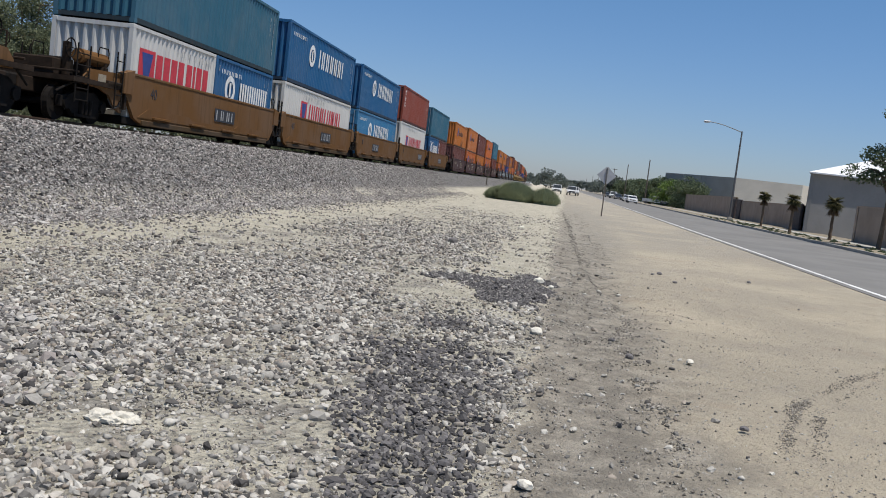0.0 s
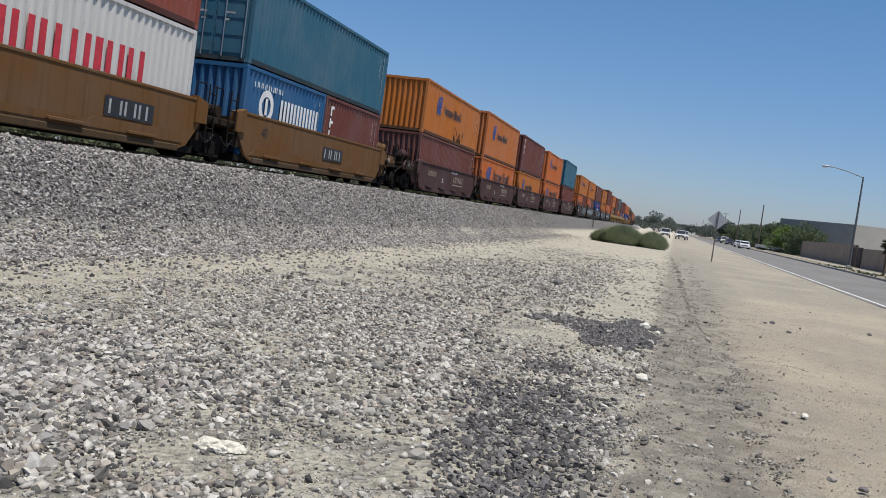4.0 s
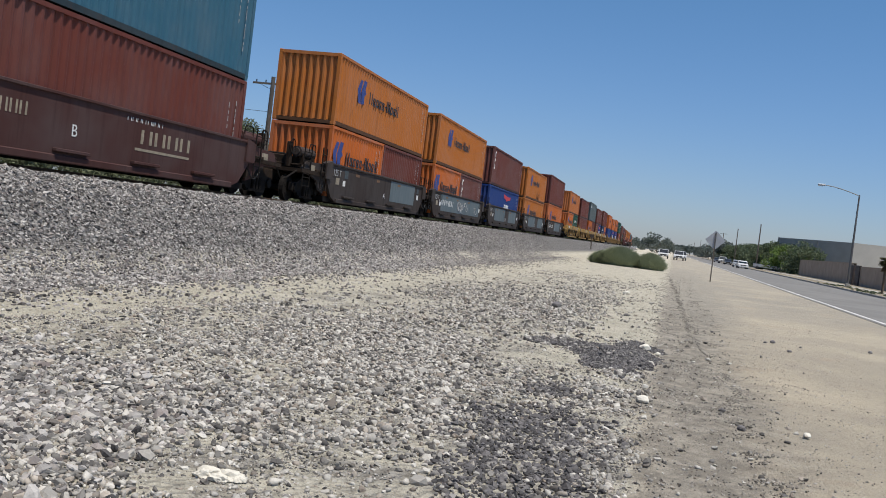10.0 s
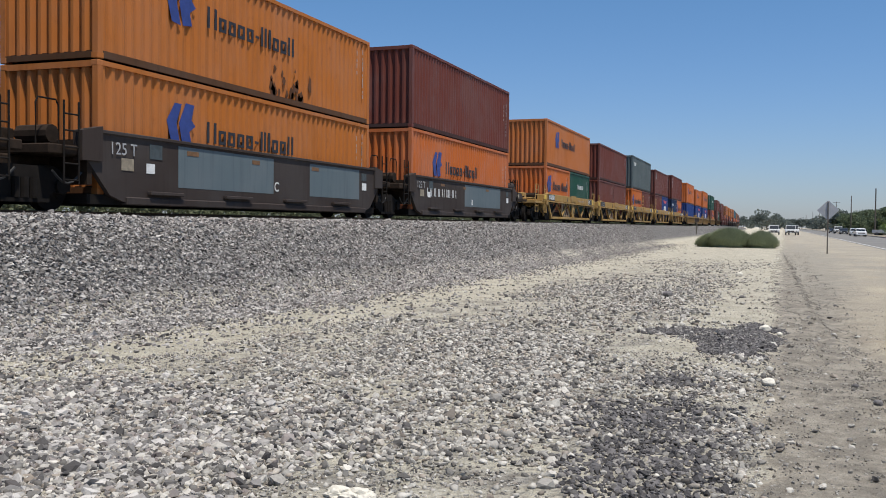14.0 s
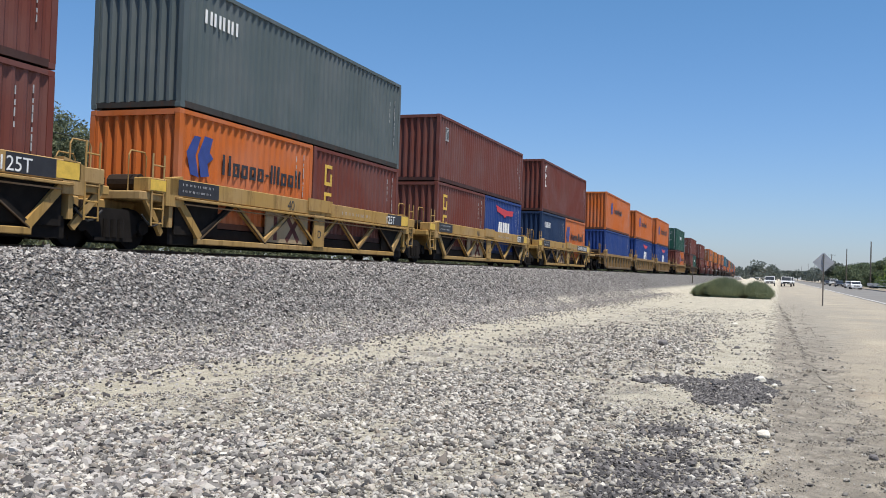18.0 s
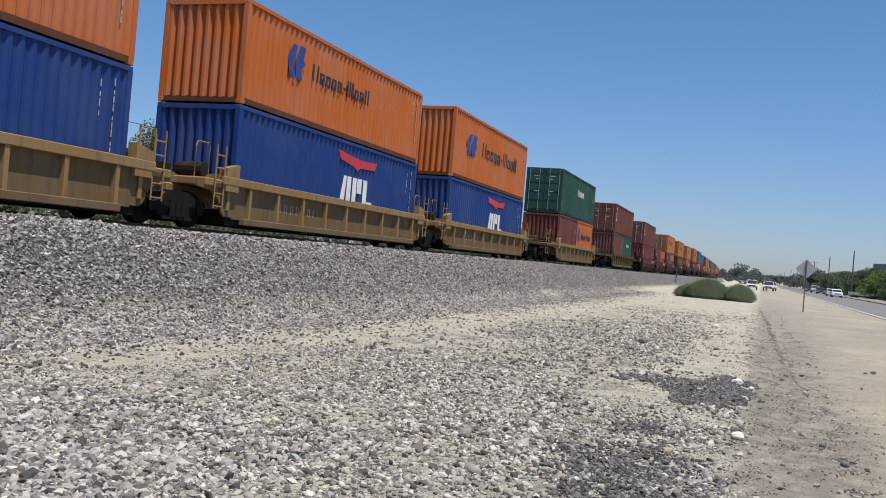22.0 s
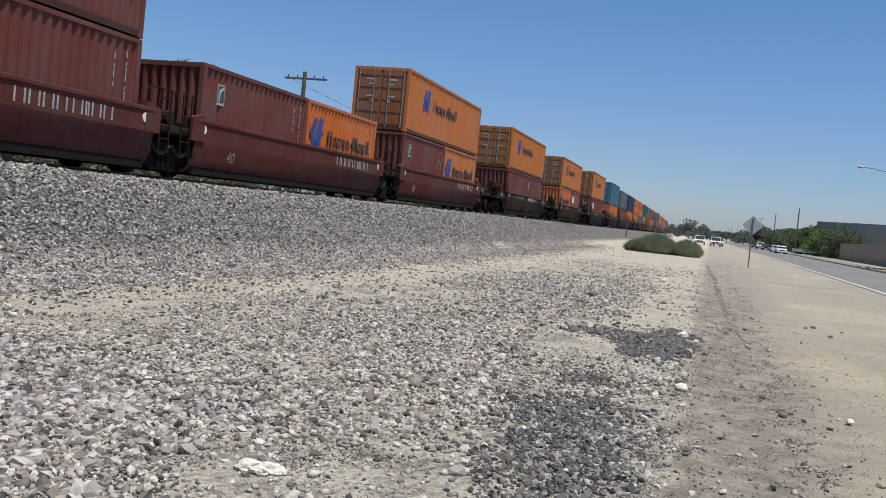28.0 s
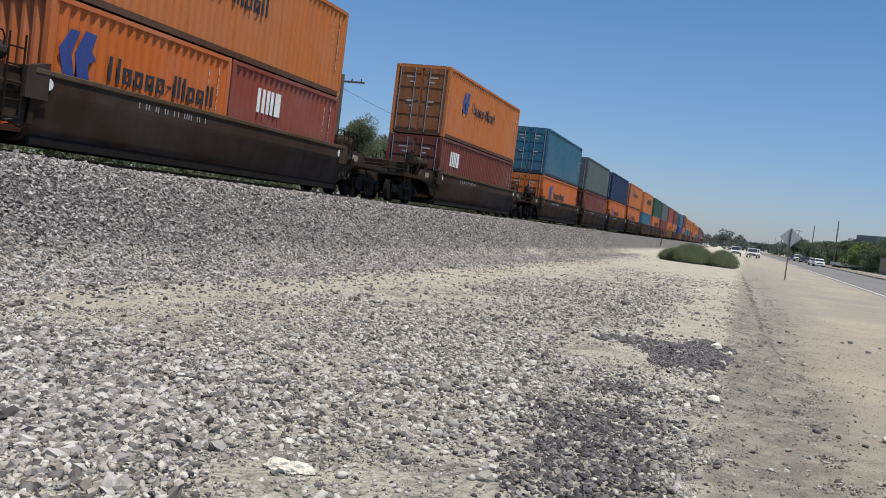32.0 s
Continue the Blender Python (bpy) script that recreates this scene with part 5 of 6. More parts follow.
def scatter(name, n, place, size, material, label, faces20, seed):
    """Loose angular stones, all in one mesh."""
    g = np.random.default_rng(seed)
    if faces20:
        bm = B()
        bmesh.ops.create_icosphere(bm, subdivisions=1, radius=.92)
        base, tri = np.array([v.co[:] for v in bm.verts]), np.array([[v.index for v in f.verts] for f in bm.faces])
        bm.free()
    else:
        base = np.array([(1, 0, 0), (-1, 0, 0), (0, 1, 0), (0, -1, 0), (0, 0, 1), (0, 0, -1)], float)
        tri = np.array([(0, 2, 4), (2, 1, 4), (1, 3, 4), (3, 0, 4), (2, 0, 5), (1, 2, 5), (3, 1, 5), (0, 3, 5)])
    xyz = place(g, n)
    n = len(xyz)
    r = size * np.exp(g.normal(0, .3, n))
    q = g.normal(size=(n, 4))
    q /= np.linalg.norm(q, axis=1)[:, None]
    w, x, y, z = q.T
    R = np.stack([1 - 2 * (y * y + z * z), 2 * (x * y - z * w), 2 * (x * z + y * w), 2 * (x * y + z * w), 1 - 2 * (x * x + z * z), 2 * (y * z - x * w),
                  2 * (x * z - y * w), 2 * (y * z + x * w), 1 - 2 * (x * x + y * y)], 1).reshape(n, 3, 3)
    v = (base[None] + g.uniform(-.33, .33, (n, len(base), 3))) * np.stack([g.uniform(.85, 1.4, n), g.uniform(.65, 1.0, n), g.uniform(.5, .85, n)], 1)[:, None, :]
    v = np.einsum("nij,nkj->nki", R, v) * r[:, None, None]
    v[:, :, 2] *= .8
    v += xyz[:, None, :]
    v[:, :, 2] += r[:, None] * .22
    t = (tri[None] + (np.arange(n) * len(base))[:, None, None]).reshape(-1, 3)
    me = bpy.data.meshes.new(name)
    me.vertices.add(n * len(base)), me.loops.add(len(t) * 3), me.polygons.add(len(t))
    me.vertices.foreach_set("co", v.astype(np.float32).ravel())
    me.loops.foreach_set("vertex_index", t.astype(np.int32).ravel())
    me.polygons.foreach_set("loop_start", np.arange(0, len(t) * 3, 3, dtype=np.int32))
    me.polygons.foreach_set("use_smooth", np.repeat(g.uniform(size=n) < .4, len(tri)) & (material is STONE))
    me.update(calc_edges=True)
    me.materials.append(material)
    return tagged(new(name, me), label, "gravel", "", "stuff")


def lumps(x, y, scale, seed):
    """A smooth random field between about -1 and 1."""
    g = np.random.default_rng(seed)
    out = np.zeros_like(x)
    for k in range(14):
        a, ph, f = g.uniform(0, 6.283), g.uniform(0, 6.283), g.uniform(.6, 2.2) / scale
        out += np.sin((x * np.cos(a) + y * np.sin(a)) * f * 6.283 + ph)
    return out / 4.2


def heights(x, y):
    return np.array([hump(a, b) + (rough(a, b) if b < 200 else 0) - .02 for a, b in zip(x, y)])


DARKS = [(-.95, 7.2, .70, 1.0), (-.80, 6.0, .52, 1.1), (-.66, 4.9, .40, .9), (-.56, 4.1, .30, .7), (-1.0, 9.0, .36, .42),
         (-.42, 12.8, .42, 1.8), (-1.15, 13.35, .80, .62), (-1.55, 13.5, .42, .42), (-.75, 13.0, .50, .95), (-.30, 14.6, .36, .6), (-.66, 11.7, .32, .7)]


def in_dark(x, y):
    d = np.full_like(x, 9.0)
    for cx, cy, a, b in DARKS:
        d = np.minimum(d, np.hypot((x - cx) / a, (y - cy) / b))
    return d + lumps(x, y, .9, 3) * .2


# bare sand between the stones, and places where they lie thick: middle, reach across and along, how much
BARE = [(-1.45, 11.3, .62, 1.35, .98), (-.62, 17.5, .75, 2.4, .93), (-.75, 22.0, .75, 3.0, .85), (-.7, 30.0, .9, 6.0, .85), (-2.2, 4.5, .55, .6, .88), (-1.55, 5.0, .5, .7, .8),
        (-7.2, 9.0, 1.35, 1.9, .97), (-5.9, 8.2, .9, .9, .7), (-7.1, 13.0, 1.1, 3.2, .82), (-6.8, 19.5, 1.4, 5.5, .9), (-6.0, 29.0, 2.2, 8.0, .93), (-7.4, 38.0, 1.8, 11.0, .93), (-4.9, 16.0, 1.0, 2.4, .72),
        (-3.7, 7.9, .6, .45, .55), (-4.5, 5.9, .5, .5, .35), (-3.0, 25.0, .8, 2.5, .5), (-2.3, 14.6, .4, 1.2, .5)]
THICK = [(-4.9, 5.0, 2.1, 1.7), (-2.4, 8.9, .9, 1.6), (-3.6, 11.0, 1.0, 2.6), (-2.6, 19.5, 1.0, 4.5), (-4.4, 22.0, 1.0, 5.0)]


def keep_gravel(g, x, y):
    """Chance that a stone lies there: dense west of the dirt, thin in the sand patches."""
    w = lumps(x, y, 3.5, 11) * .9
    rag = lumps(x, y, .8, 17) * .22
    p = 1 / (1 + np.exp((x + .28 + w * .16 + rag * .4) * 9))
    sandy = 1 / (1 + np.exp(-(lumps(x, y, 1.7, 21) - .14) * 7))
    thick = np.zeros_like(x)
    for cx, cy, a, b in THICK:
        thick = np.maximum(thick, np.exp(-(((x - cx) / a) ** 2 + ((y - cy) / b) ** 2)))
    p = .9 * p * (1 - .78 * sandy * (1 - thick)) * (.62 - .14 * np.clip((y - 9) / 4, 0, 1) + .38 * thick)
    for cx, cy, a, b, much in BARE:
        d = np.hypot((x - cx) / a, (y - cy) / b) + rag
        p *= 1 - much / (1 + np.exp((d - 1) * 7))
    far = np.clip((y - 22 + w * 6) / 24, 0, 1) * (x > -8.3)
    p *= 1 - .75 * far
    return np.where(x < -8.5, .95, np.clip(p, .006, 1))


TURN = ((3.78, 2.31, 2.00, 1.78, 1.58), (10.35, 7.95, 7.35, 6.60, 5.88))


def build_stones():
    def grit(g, n):
        x, y = g.uniform(-2.2, .4, n), g.uniform(10.4, 15.4, n)
        ok = in_dark(x, y) < .95
        x, y = x[ok], y[ok]
        return np.stack([x, y, heights(x, y)], 1)
    scatter("dark_grit", 46000, grit, .016, DARKSTONE, "fine dark asphalt grit lying in a patch", False, 8)

    def speck(g, n):
        x, y = g.uniform(-.6, 6.0, n), 3.6 + g.beta(1, 1.8, n) * 24
        w = lumps(x, y, 1.4, 31)
        ok = g.uniform(size=n) < np.clip(np.exp(-(x - .3) * .55) * (1 + .8 * w), .05, 1)
        x, y = x[ok], y[ok]
        return np.stack([x, y, heights(x, y)], 1)
    scatter("grit", 26000, speck, .0075, STONE, "fine grit strewn over bare dirt", False, 9)

    def chips(g, n):
        x, y = g.uniform(-6.5, -.1, n), 3.3 + g.beta(1, 1.5, n) * 9
        ok = (x > -y * .95) & (g.uniform(size=n) < np.clip(.45 + .5 * lumps(x, y, 1.2, 33), .08, .9)) & (in_dark(x, y) > .8)
        x, y = x[ok], y[ok]
        return np.stack([x, y, heights(x, y)], 1)
    scatter("grit", 70000, chips, .0095, STONE, "fine pale chips lying between the gravel stones", False, 14)

    def near(g, n):
        y = 3.0 + g.beta(1.0, 1.5, n) * 9.5
        x = g.uniform(-9.2, 1.3, n)
        ok = (g.uniform(size=n) < keep_gravel(g, x, y)) & (x > -y * 1.05 - .5) & ((in_dark(x, y) > .85) | (g.uniform(size=len(x)) < .12))
        x, y = x[ok], y[ok]
        return np.stack([x, y, heights(x, y)], 1)
    scatter("gravel", 112000, near, .0225, STONE, "grey angular ballast gravel strewn over sand", True, 1)

    def lumpy(g, n):
        x, y = g.uniform(-7.4, -2.5, n), g.uniform(3.1, 7.2, n)
        ok = (g.uniform(size=n) < keep_gravel(g, x, y) * np.clip(1.25 - np.hypot((x + 4.9) / 2.5, (y - 4.8) / 2.2), 0, .85))
        x, y = x[ok], y[ok]
        return np.stack([x, y, heights(x, y)], 1)
    scatter("gravel", 14000, lumpy, .0295, BANKSTONE, "coarse grey angular stones among finer gravel", True, 7)

    def mid(g, n):
        y = 11.5 + g.beta(1.0, 1.7, n) * 34
        x = g.uniform(-8.6, 1.2, n)
        ok = (g.uniform(size=n) < keep_gravel(g, x, y)) & ((in_dark(x, y) > .85) | (g.uniform(size=len(x)) < .12))
        x, y = x[ok], y[ok]
        return np.stack([x, y, heights(x, y)], 1)
    scatter("gravel", 95000, mid, .0285, STONE, "grey angular gravel strewn over sand", False, 2)

    def bank(g, n):
        y = 4.0 + g.beta(1.0, 1.9, n) * 75
        x = np.where(g.uniform(size=n) < .05, -8.2 + g.exponential(.6, n), g.uniform(-12.3, -8.1, n))
        x = x - y ** 2 / BEND
        return np.stack([x, y, heights(x, y)], 1)
    scatter("ballast", 150000, bank, .0295, BANKSTONE, "grey crushed-stone ballast on the railway bank", False, 3)

    def dark(g, n):
        x, y = g.uniform(-2.3, .6, n), g.uniform(3.4, 15.4, n)
        ok = (in_dark(x, y) < 1.05) & (g.uniform(size=n) < np.clip(1.32 - in_dark(x, y), .08, .9))
        x, y = x[ok], y[ok]
        return np.stack([x, y, heights(x, y)], 1)
    scatter("dark_gravel", 42000, dark, .0200, DARKSTONE, "dark asphalt chips lying in patches", True, 4)

    def crumbs(g, n):
        """Crumbled earth and dry bits in the grey dirt, thickest along the old rut."""
        y = 4 + g.beta(1.1, 1.9, n) * 56
        rut = np.interp(y, [5, 8.3, 9.6, 11, 12.7, 14.5, 17.2, 21.4, 28.6, 63], [.95, .80, .68, .95, .97, .79, .66, .51, .44, -.1])
        x = np.where(g.uniform(size=n) < .34, rut + g.normal(0, .05, n) * (1 + .5 * np.sin(y * 1.7)), g.uniform(-.35, 1.35, n))
        keep = np.where(np.abs(x - rut) < .12, .55 + .7 * lumps(x * .3, y, 1.6, 42), .30 + .75 * lumps(x, y * .6, .8, 41))
        ok = (g.uniform(size=n) < np.clip(keep, .03, 1)) & (x < 1.0 + .25 * lumps(x, y, 2.0, 43) + g.exponential(.12, n))
        x, y = x[ok], y[ok]
        return np.stack([x, y, heights(x, y)], 1)
    scatter("earth_crumbs", 27000, crumbs, .0115, CLOD, "crumbled dry earth and bits along an old wheel rut", False, 12)

    def track(g, n):
        """Earth turned up by tyres where somebody has swung round."""
        u = g.uniform(0, 1, n)
        x = np.interp(u, [0, .3, .55, .8, 1], TURN[0]) + g.normal(0, .03, n) + np.where(g.uniform(size=n) < .75, 0, .2)
        y = np.interp(u, [0, .3, .55, .8, 1], TURN[1]) + g.normal(0, .05, n)
        return np.stack([x, y, heights(x, y)], 1)
    scatter("earth_crumbs", 2400, track, .0062, CLOD, "crumbled dry earth along a curved tyre track", False, 13)

    def dirt(g, n):
        x, y = g.uniform(-.3, 5.8, n), 4 + g.beta(1, 1.6, n) * 30
        ok = g.uniform(size=n) < np.clip(np.exp(-(x - .2) * .8), .05, 1)
        x, y = x[ok], y[ok]
        return np.stack([x, y, heights(x, y)], 1)
    scatter("pebbles", 2200, dirt, .014, STONE, "small scattered pebbles on bare dirt", False, 5)


def lone_stones():
    """Single stones and scraps that stand out on the ground."""
    spots = [("pale_stone", -.10, 9.11, .062, PALESTONE, "white stone lying on the gravel"), ("pale_stone", -.22, 14.25, .075, PALESTONE, "white stone lying on dark chips"),
             ("stone", 1.37, 8.74, .04, PALESTONE, "pale stone on bare dirt"), ("stone", -2.28, 19.73, .12, DARKSTONE, "dark clod lying on gravel"),
             ("stone", 2.32, 17.96, .04, DARKSTONE, "dark stone on bare dirt"), ("stone", 2.02, 19.35, .035, DARKSTONE, "dark stone on bare dirt"), ("stone", 4.21, 20.5, .05, DARKSTONE, "dark stone on bare dirt"), ("stone", 4.14, 15.9, .022, DARKSTONE, "small dark stone on bare dirt"), ("stone", 1.02, 20.2, .035, DARKSTONE, "dark stone on grey dirt"), ("stone", 1.40, 6.25, .028, DARKSTONE, "small dark stone on bare dirt"),
             ("stone", 2.19, 19.6, .055, DARKSTONE, "dark stone on bare dirt"), ("stone", 2.7, 19.4, .03, DARKSTONE, "dark stone on bare dirt"), ("stone", .78, 8.44, .04, DARKSTONE, "dark clod on grey dirt"), ("stone", .66, 9.3, .03, DARKSTONE, "dark clod on grey dirt"), ("stone", -.81, 20.5, .055, DARKSTONE, "dark clod on pale sand"), ("stone", -1.17, 16.0, .03, DARKSTONE, "small dark stone on pale sand"), ("stone", -.02, 14.05, .045, PALESTONE, "white stone beside dark chips"), ("stone", -.01, 4.43, .04, PALESTONE, "pale pebble on grey dirt"),
             ("stone", -1.28, 30.2, .10, PALESTONE, "pale stone on sand")]
    for k, (nm, x, y, r, mt, lb) in enumerate(spots):
        bm = B()
        bmesh.ops.create_icosphere(bm, subdivisions=2, radius=r)
        for v in bm.verts:
            f = 1 + .28 * noise.noise(v.co * (1.4 / r) + Vector((k * 7.1, 0, 0)))
            v.co = Vector((v.co.x * 1.15 * f, v.co.y * .9 * f, max(v.co.z * .72 * f, -r * .35)))
        ob = new(nm, mesh_of(nm, bm))
        ob.data.materials.append(mt)
        ob.matrix_basis = pose(x, y, hump(x, y) + rough(x, y) + r * .2, 0, 0, k * 40)
        tagged(ob, lb, "stone")
    # a crumbled pale lump of concrete
    lump = thing("concrete_lump", pose(-2.2, 4.47, rough(-2.2, 4.47) - .01, 0, 0, 12), "crumbled white concrete lump lying in the gravel", "rubble")
    for k, (dx, dy, sx_, sy_, h) in enumerate(((-.07, 0, .075, .06, .05), (.04, .01, .085, .055, .045), (.0, -.05, .06, .035, .035), (.11, -.01, .04, .04, .03))):
        bm = B()
        bmesh.ops.create_icosphere(bm, subdivisions=3, radius=1.0)
        for v in bm.verts:
            f = 1 + .35 * noise.fractal(v.co * 1.8 + Vector((k * 3.3, 1, 0)), 1.0, 2.0, 3)
            v.co = Vector((v.co.x * sx_ * f + dx, v.co.y * sy_ * f + dy, max(0, v.co.z) * h * f))
        part("fragment", bm, PALESTONE, lump)


# ---------------------------------------------------------------- plants
def leaf_cloud(n, centres, leaf, seed, flat=.6):
    """Many small bent leaves round the given centres (x, y, z, radius)."""
    g = np.random.default_rng(seed)
    c = np.array(centres)
    pick = g.integers(0, len(c), n)
    d = g.normal(size=(n, 3))
    d /= np.linalg.norm(d, axis=1)[:, None]
    p = c[pick, :3] + d * (c[pick, 3] * g.uniform(.15, 1.0, n) ** .45)[:, None] * np.array([1, 1, flat])
    a = g.normal(size=(n, 3))
    a /= np.linalg.norm(a, axis=1)[:, None]
    b = np.cross(a, g.normal(size=(n, 3)))
    b /= np.linalg.norm(b, axis=1)[:, None]
    s = leaf * g.uniform(.6, 1.4, n)[:, None]
    nrm = np.cross(a, b)
    v = np.stack([p - a * s, p + b * s * .5 + nrm * s * .2, p + a * s, p - b * s * .5 + nrm * s * .2], 1).reshape(-1, 3)
    f = np.arange(n * 4).reshape(-1, 4)
    f = np.concatenate([f[:, [0, 1, 2]], f[:, [0, 2, 3]]])
    me = bpy.data.meshes.new("crown")
    me.vertices.add(len(v)), me.loops.add(f.size), me.polygons.add(len(f))
    me.vertices.foreach_set("co", v.astype(np.float32).ravel())
    me.loops.foreach_set("vertex_index", f.astype(np.int32).ravel())
    me.polygons.foreach_set("loop_start", np.arange(0, f.size, 3, dtype=np.int32))
    me.polygons.foreach_set("use_smooth", np.zeros(len(f), dtype=bool))
    me.update(calc_edges=True)
    return me


def tree(x, y, h, spread, seed, leaves=2600, leaf=.16, mt=None, label="", lean=0.0, group="trees", droop=0.0, base=0.0, low=.22, flat=.6, girth=1.0):
    g = random.Random(seed)
    ob = thing("tree", pose(x, y, base), label or "leafy green tree with an uneven crown", "tree", group)
    bm = B()
    fork = h * g.uniform(.28, .4)
    top = Vector((lean * fork, 0, fork))
    bar(bm, (0, 0, -.1), top, h * .028 * girth, 8, h * .02 * girth)
    centres = []
    for k in range(g.randint(6, 9) + (6 if flat > 1 else 0)):
        a = k * 2.4 + g.uniform(-.4, .4)
        up = g.uniform(.30, .95) if flat > 1 else g.uniform(.45 if low > .15 else .25, .92)
        tip = Vector((math.cos(a) * spread * (1.15 - up) * 1.1 + lean * h, math.sin(a) * spread * (1.15 - up) * 1.1, h * up))
        mid_ = (top + tip) / 2 + Vector((0, 0, h * .05))
        bar(bm, top, mid_, h * .013, 6, h * .009)
        bar(bm, mid_, tip, h * .009, 5, h * .003)
        for j in range(3):
            off = Vector((g.uniform(-1, 1), g.uniform(-1, 1), g.uniform(-.5, .6) - droop)) * spread * .36
            c = tip + off
            centres.append((c.x, c.y, max(c.z, h * low), spread * g.uniform(.3, .55)))
            bar(bm, tip, c, h * .003, 4)
    centres.append((lean * h, 0, h * .9, spread * .3))
    part("trunk", bm, BARK, ob)
    part("crown", leaf_cloud(leaves, centres, leaf, seed, flat), mt or LEAF, ob)
    return ob


def palm(x, y, h, seed, r=.66):
    g = random.Random(seed)
    ob = thing("palm_tree", pose(x, y, .13), "small fan palm with a shaggy trunk on the verge", "palm tree", "palms on the verge")
    bm = B()
    for k in range(9):
        z = k * (h - .3) / 9
        bar(bm, (0, 0, z), (g.uniform(-.03, .03), 0, z + (h - .3) / 9 + .03), .12 - k * .004, 9, .095 - k * .003)
    part("trunk", bm, BARK, ob)
    for nm, mt, n, lo, hi in (("crown", FROND, 52, -.95, .85), ("skirt", DEADFROND, 18, -1.5, -1.0)):
        bm = B()
        for k in range(n):
            a, e, L = k * 2.4, g.uniform(lo, hi), r * g.uniform(.75, 1.1)
            d = Vector((math.cos(a) * math.cos(e), math.sin(a) * math.cos(e), math.sin(e)))
            sd = Vector((-math.sin(a), math.cos(a), 0))
            root = Vector((0, 0, h - .25 if nm == "crown" else h - .45))
            for j in range(7):
                sp = (j - 3) * .2
                tip = root + d * L + sd * sp * L * .9 + Vector((0, 0, -.10 * L - abs(sp) * .12))
                m_ = root + d * L * .4 + sd * sp * L * .3
                v = [bm.verts.new(root), bm.verts.new(m_ + sd * .055), bm.verts.new(tip), bm.verts.new(m_ - sd * .055)]
                bm.faces.new(v)
        part(nm, bm, mt, ob)


def bush(x, y, rx, ry, h, seed, n=5200):
    """A mound of fine upright green stems."""
    g = np.random.default_rng(seed)
    ob = thing("bush", pose(x, y, 0), "low rounded green bush of fine stems on the sand", "bush", "bushes by the bank")
    a, rr = g.uniform(0, 6.283, n), g.uniform(0, 1, n) ** .5
    px, py = np.cos(a) * rr, np.sin(a) * rr
    top = h * np.sqrt(np.clip(1.06 - rr ** 2, 0, 1)) * g.uniform(.72, 1.1, n)
    lo = np.stack([px * rx * .72, py * ry * .72, np.zeros(n)], 1)
    hi = np.stack([px * rx + g.normal(0, .07, n), py * ry + g.normal(0, .07, n), top], 1)
    sd = np.stack([np.cos(a + 1.3), np.sin(a + 1.3), np.zeros(n)], 1) * g.uniform(.008, .018, n)[:, None]
    mid_ = lo * .3 + hi * .7 + g.normal(0, .07, (n, 3))
    v = np.stack([lo, mid_ + sd, hi, mid_ - sd], 1).reshape(-1, 3)
    f = np.arange(n * 4).reshape(-1, 4)
    me = bpy.data.meshes.new("stems")
    me.from_pydata(v.tolist(), [], f.tolist())
    tagged(part("foliage", me, WEED, ob), kind="stuff")
    bm = B()
    bmesh.ops.create_icosphere(bm, subdivisions=3, radius=1.0)
    for v in bm.verts:
        k = .78 + .16 * noise.noise(v.co * 3)
        v.co = Vector((v.co.x * rx * k, v.co.y * ry * k, max(0, v.co.z) * h * k))
    part("core", bm, WEED, ob)
    fuzz = leaf_cloud(n * 4, [(math.cos(k * 2.4) * rx * .62 * (k / 24) ** .5, math.sin(k * 2.4) * ry * .62 * (k / 24) ** .5, h * (.62 - .34 * k / 24), .46 * h) for k in range(24)], .026, seed + 50, .8)
    tagged(part("foliage", fuzz, WEED, ob), kind="stuff")


def shrubs(name, x0, x1, y0, y1, h, n, leaf, mt, seed, label):
    g = np.random.default_rng(seed)
    k = 160
    ys, xs = g.uniform(y0, y1, k), g.uniform(x0, x1, k)
    c = [(a, b_, hump(a, b_) + .5 * h * g.uniform(.5, 1.1), h * g.uniform(.35, .65)) for a, b_ in zip(xs, ys)]
    me = leaf_cloud(n, c, leaf, seed, .9)
    me.materials.append(mt)
    tagged(new(name, me), label, "shrubs", "", "stuff")


# ---------------------------------------------------------------- roadside
def build_sign():
    s = thing("road_sign", pose(2.42, 57.7, 0, 0, 0, 0), "back of a diamond road sign on a thin steel post", "road sign")
    part("post", box(B(), -.035, .035, -.03, .03, -.2, 3.0), POLEWOOD, s)
    bm = B()
    r = .60
    o = [(-r, 0), (-.05, -r + .05), (.05, -r + .05), (r, 0), (.05, r - .05), (-.05, r - .05)]
    va = [bm.verts.new((a, .035, 2.52 + c)) for a, c in o]
    vb = [bm.verts.new((a, .041, 2.52 + c)) for a, c in o]
    bm.faces.new(va), bm.faces.new(vb[::-1])
    for i in range(6):
        bm.faces.new((va[i], va[(i + 1) % 6], vb[(i + 1) % 6], vb[i]))
    bmesh.ops.recalc_face_normals(bm, faces=bm.faces)
    part("plate", bm, SIGNBACK, s)
    part("brace", box(B(), -.03, .03, -.036, .034, 2.05, 3.0), GALV, s)


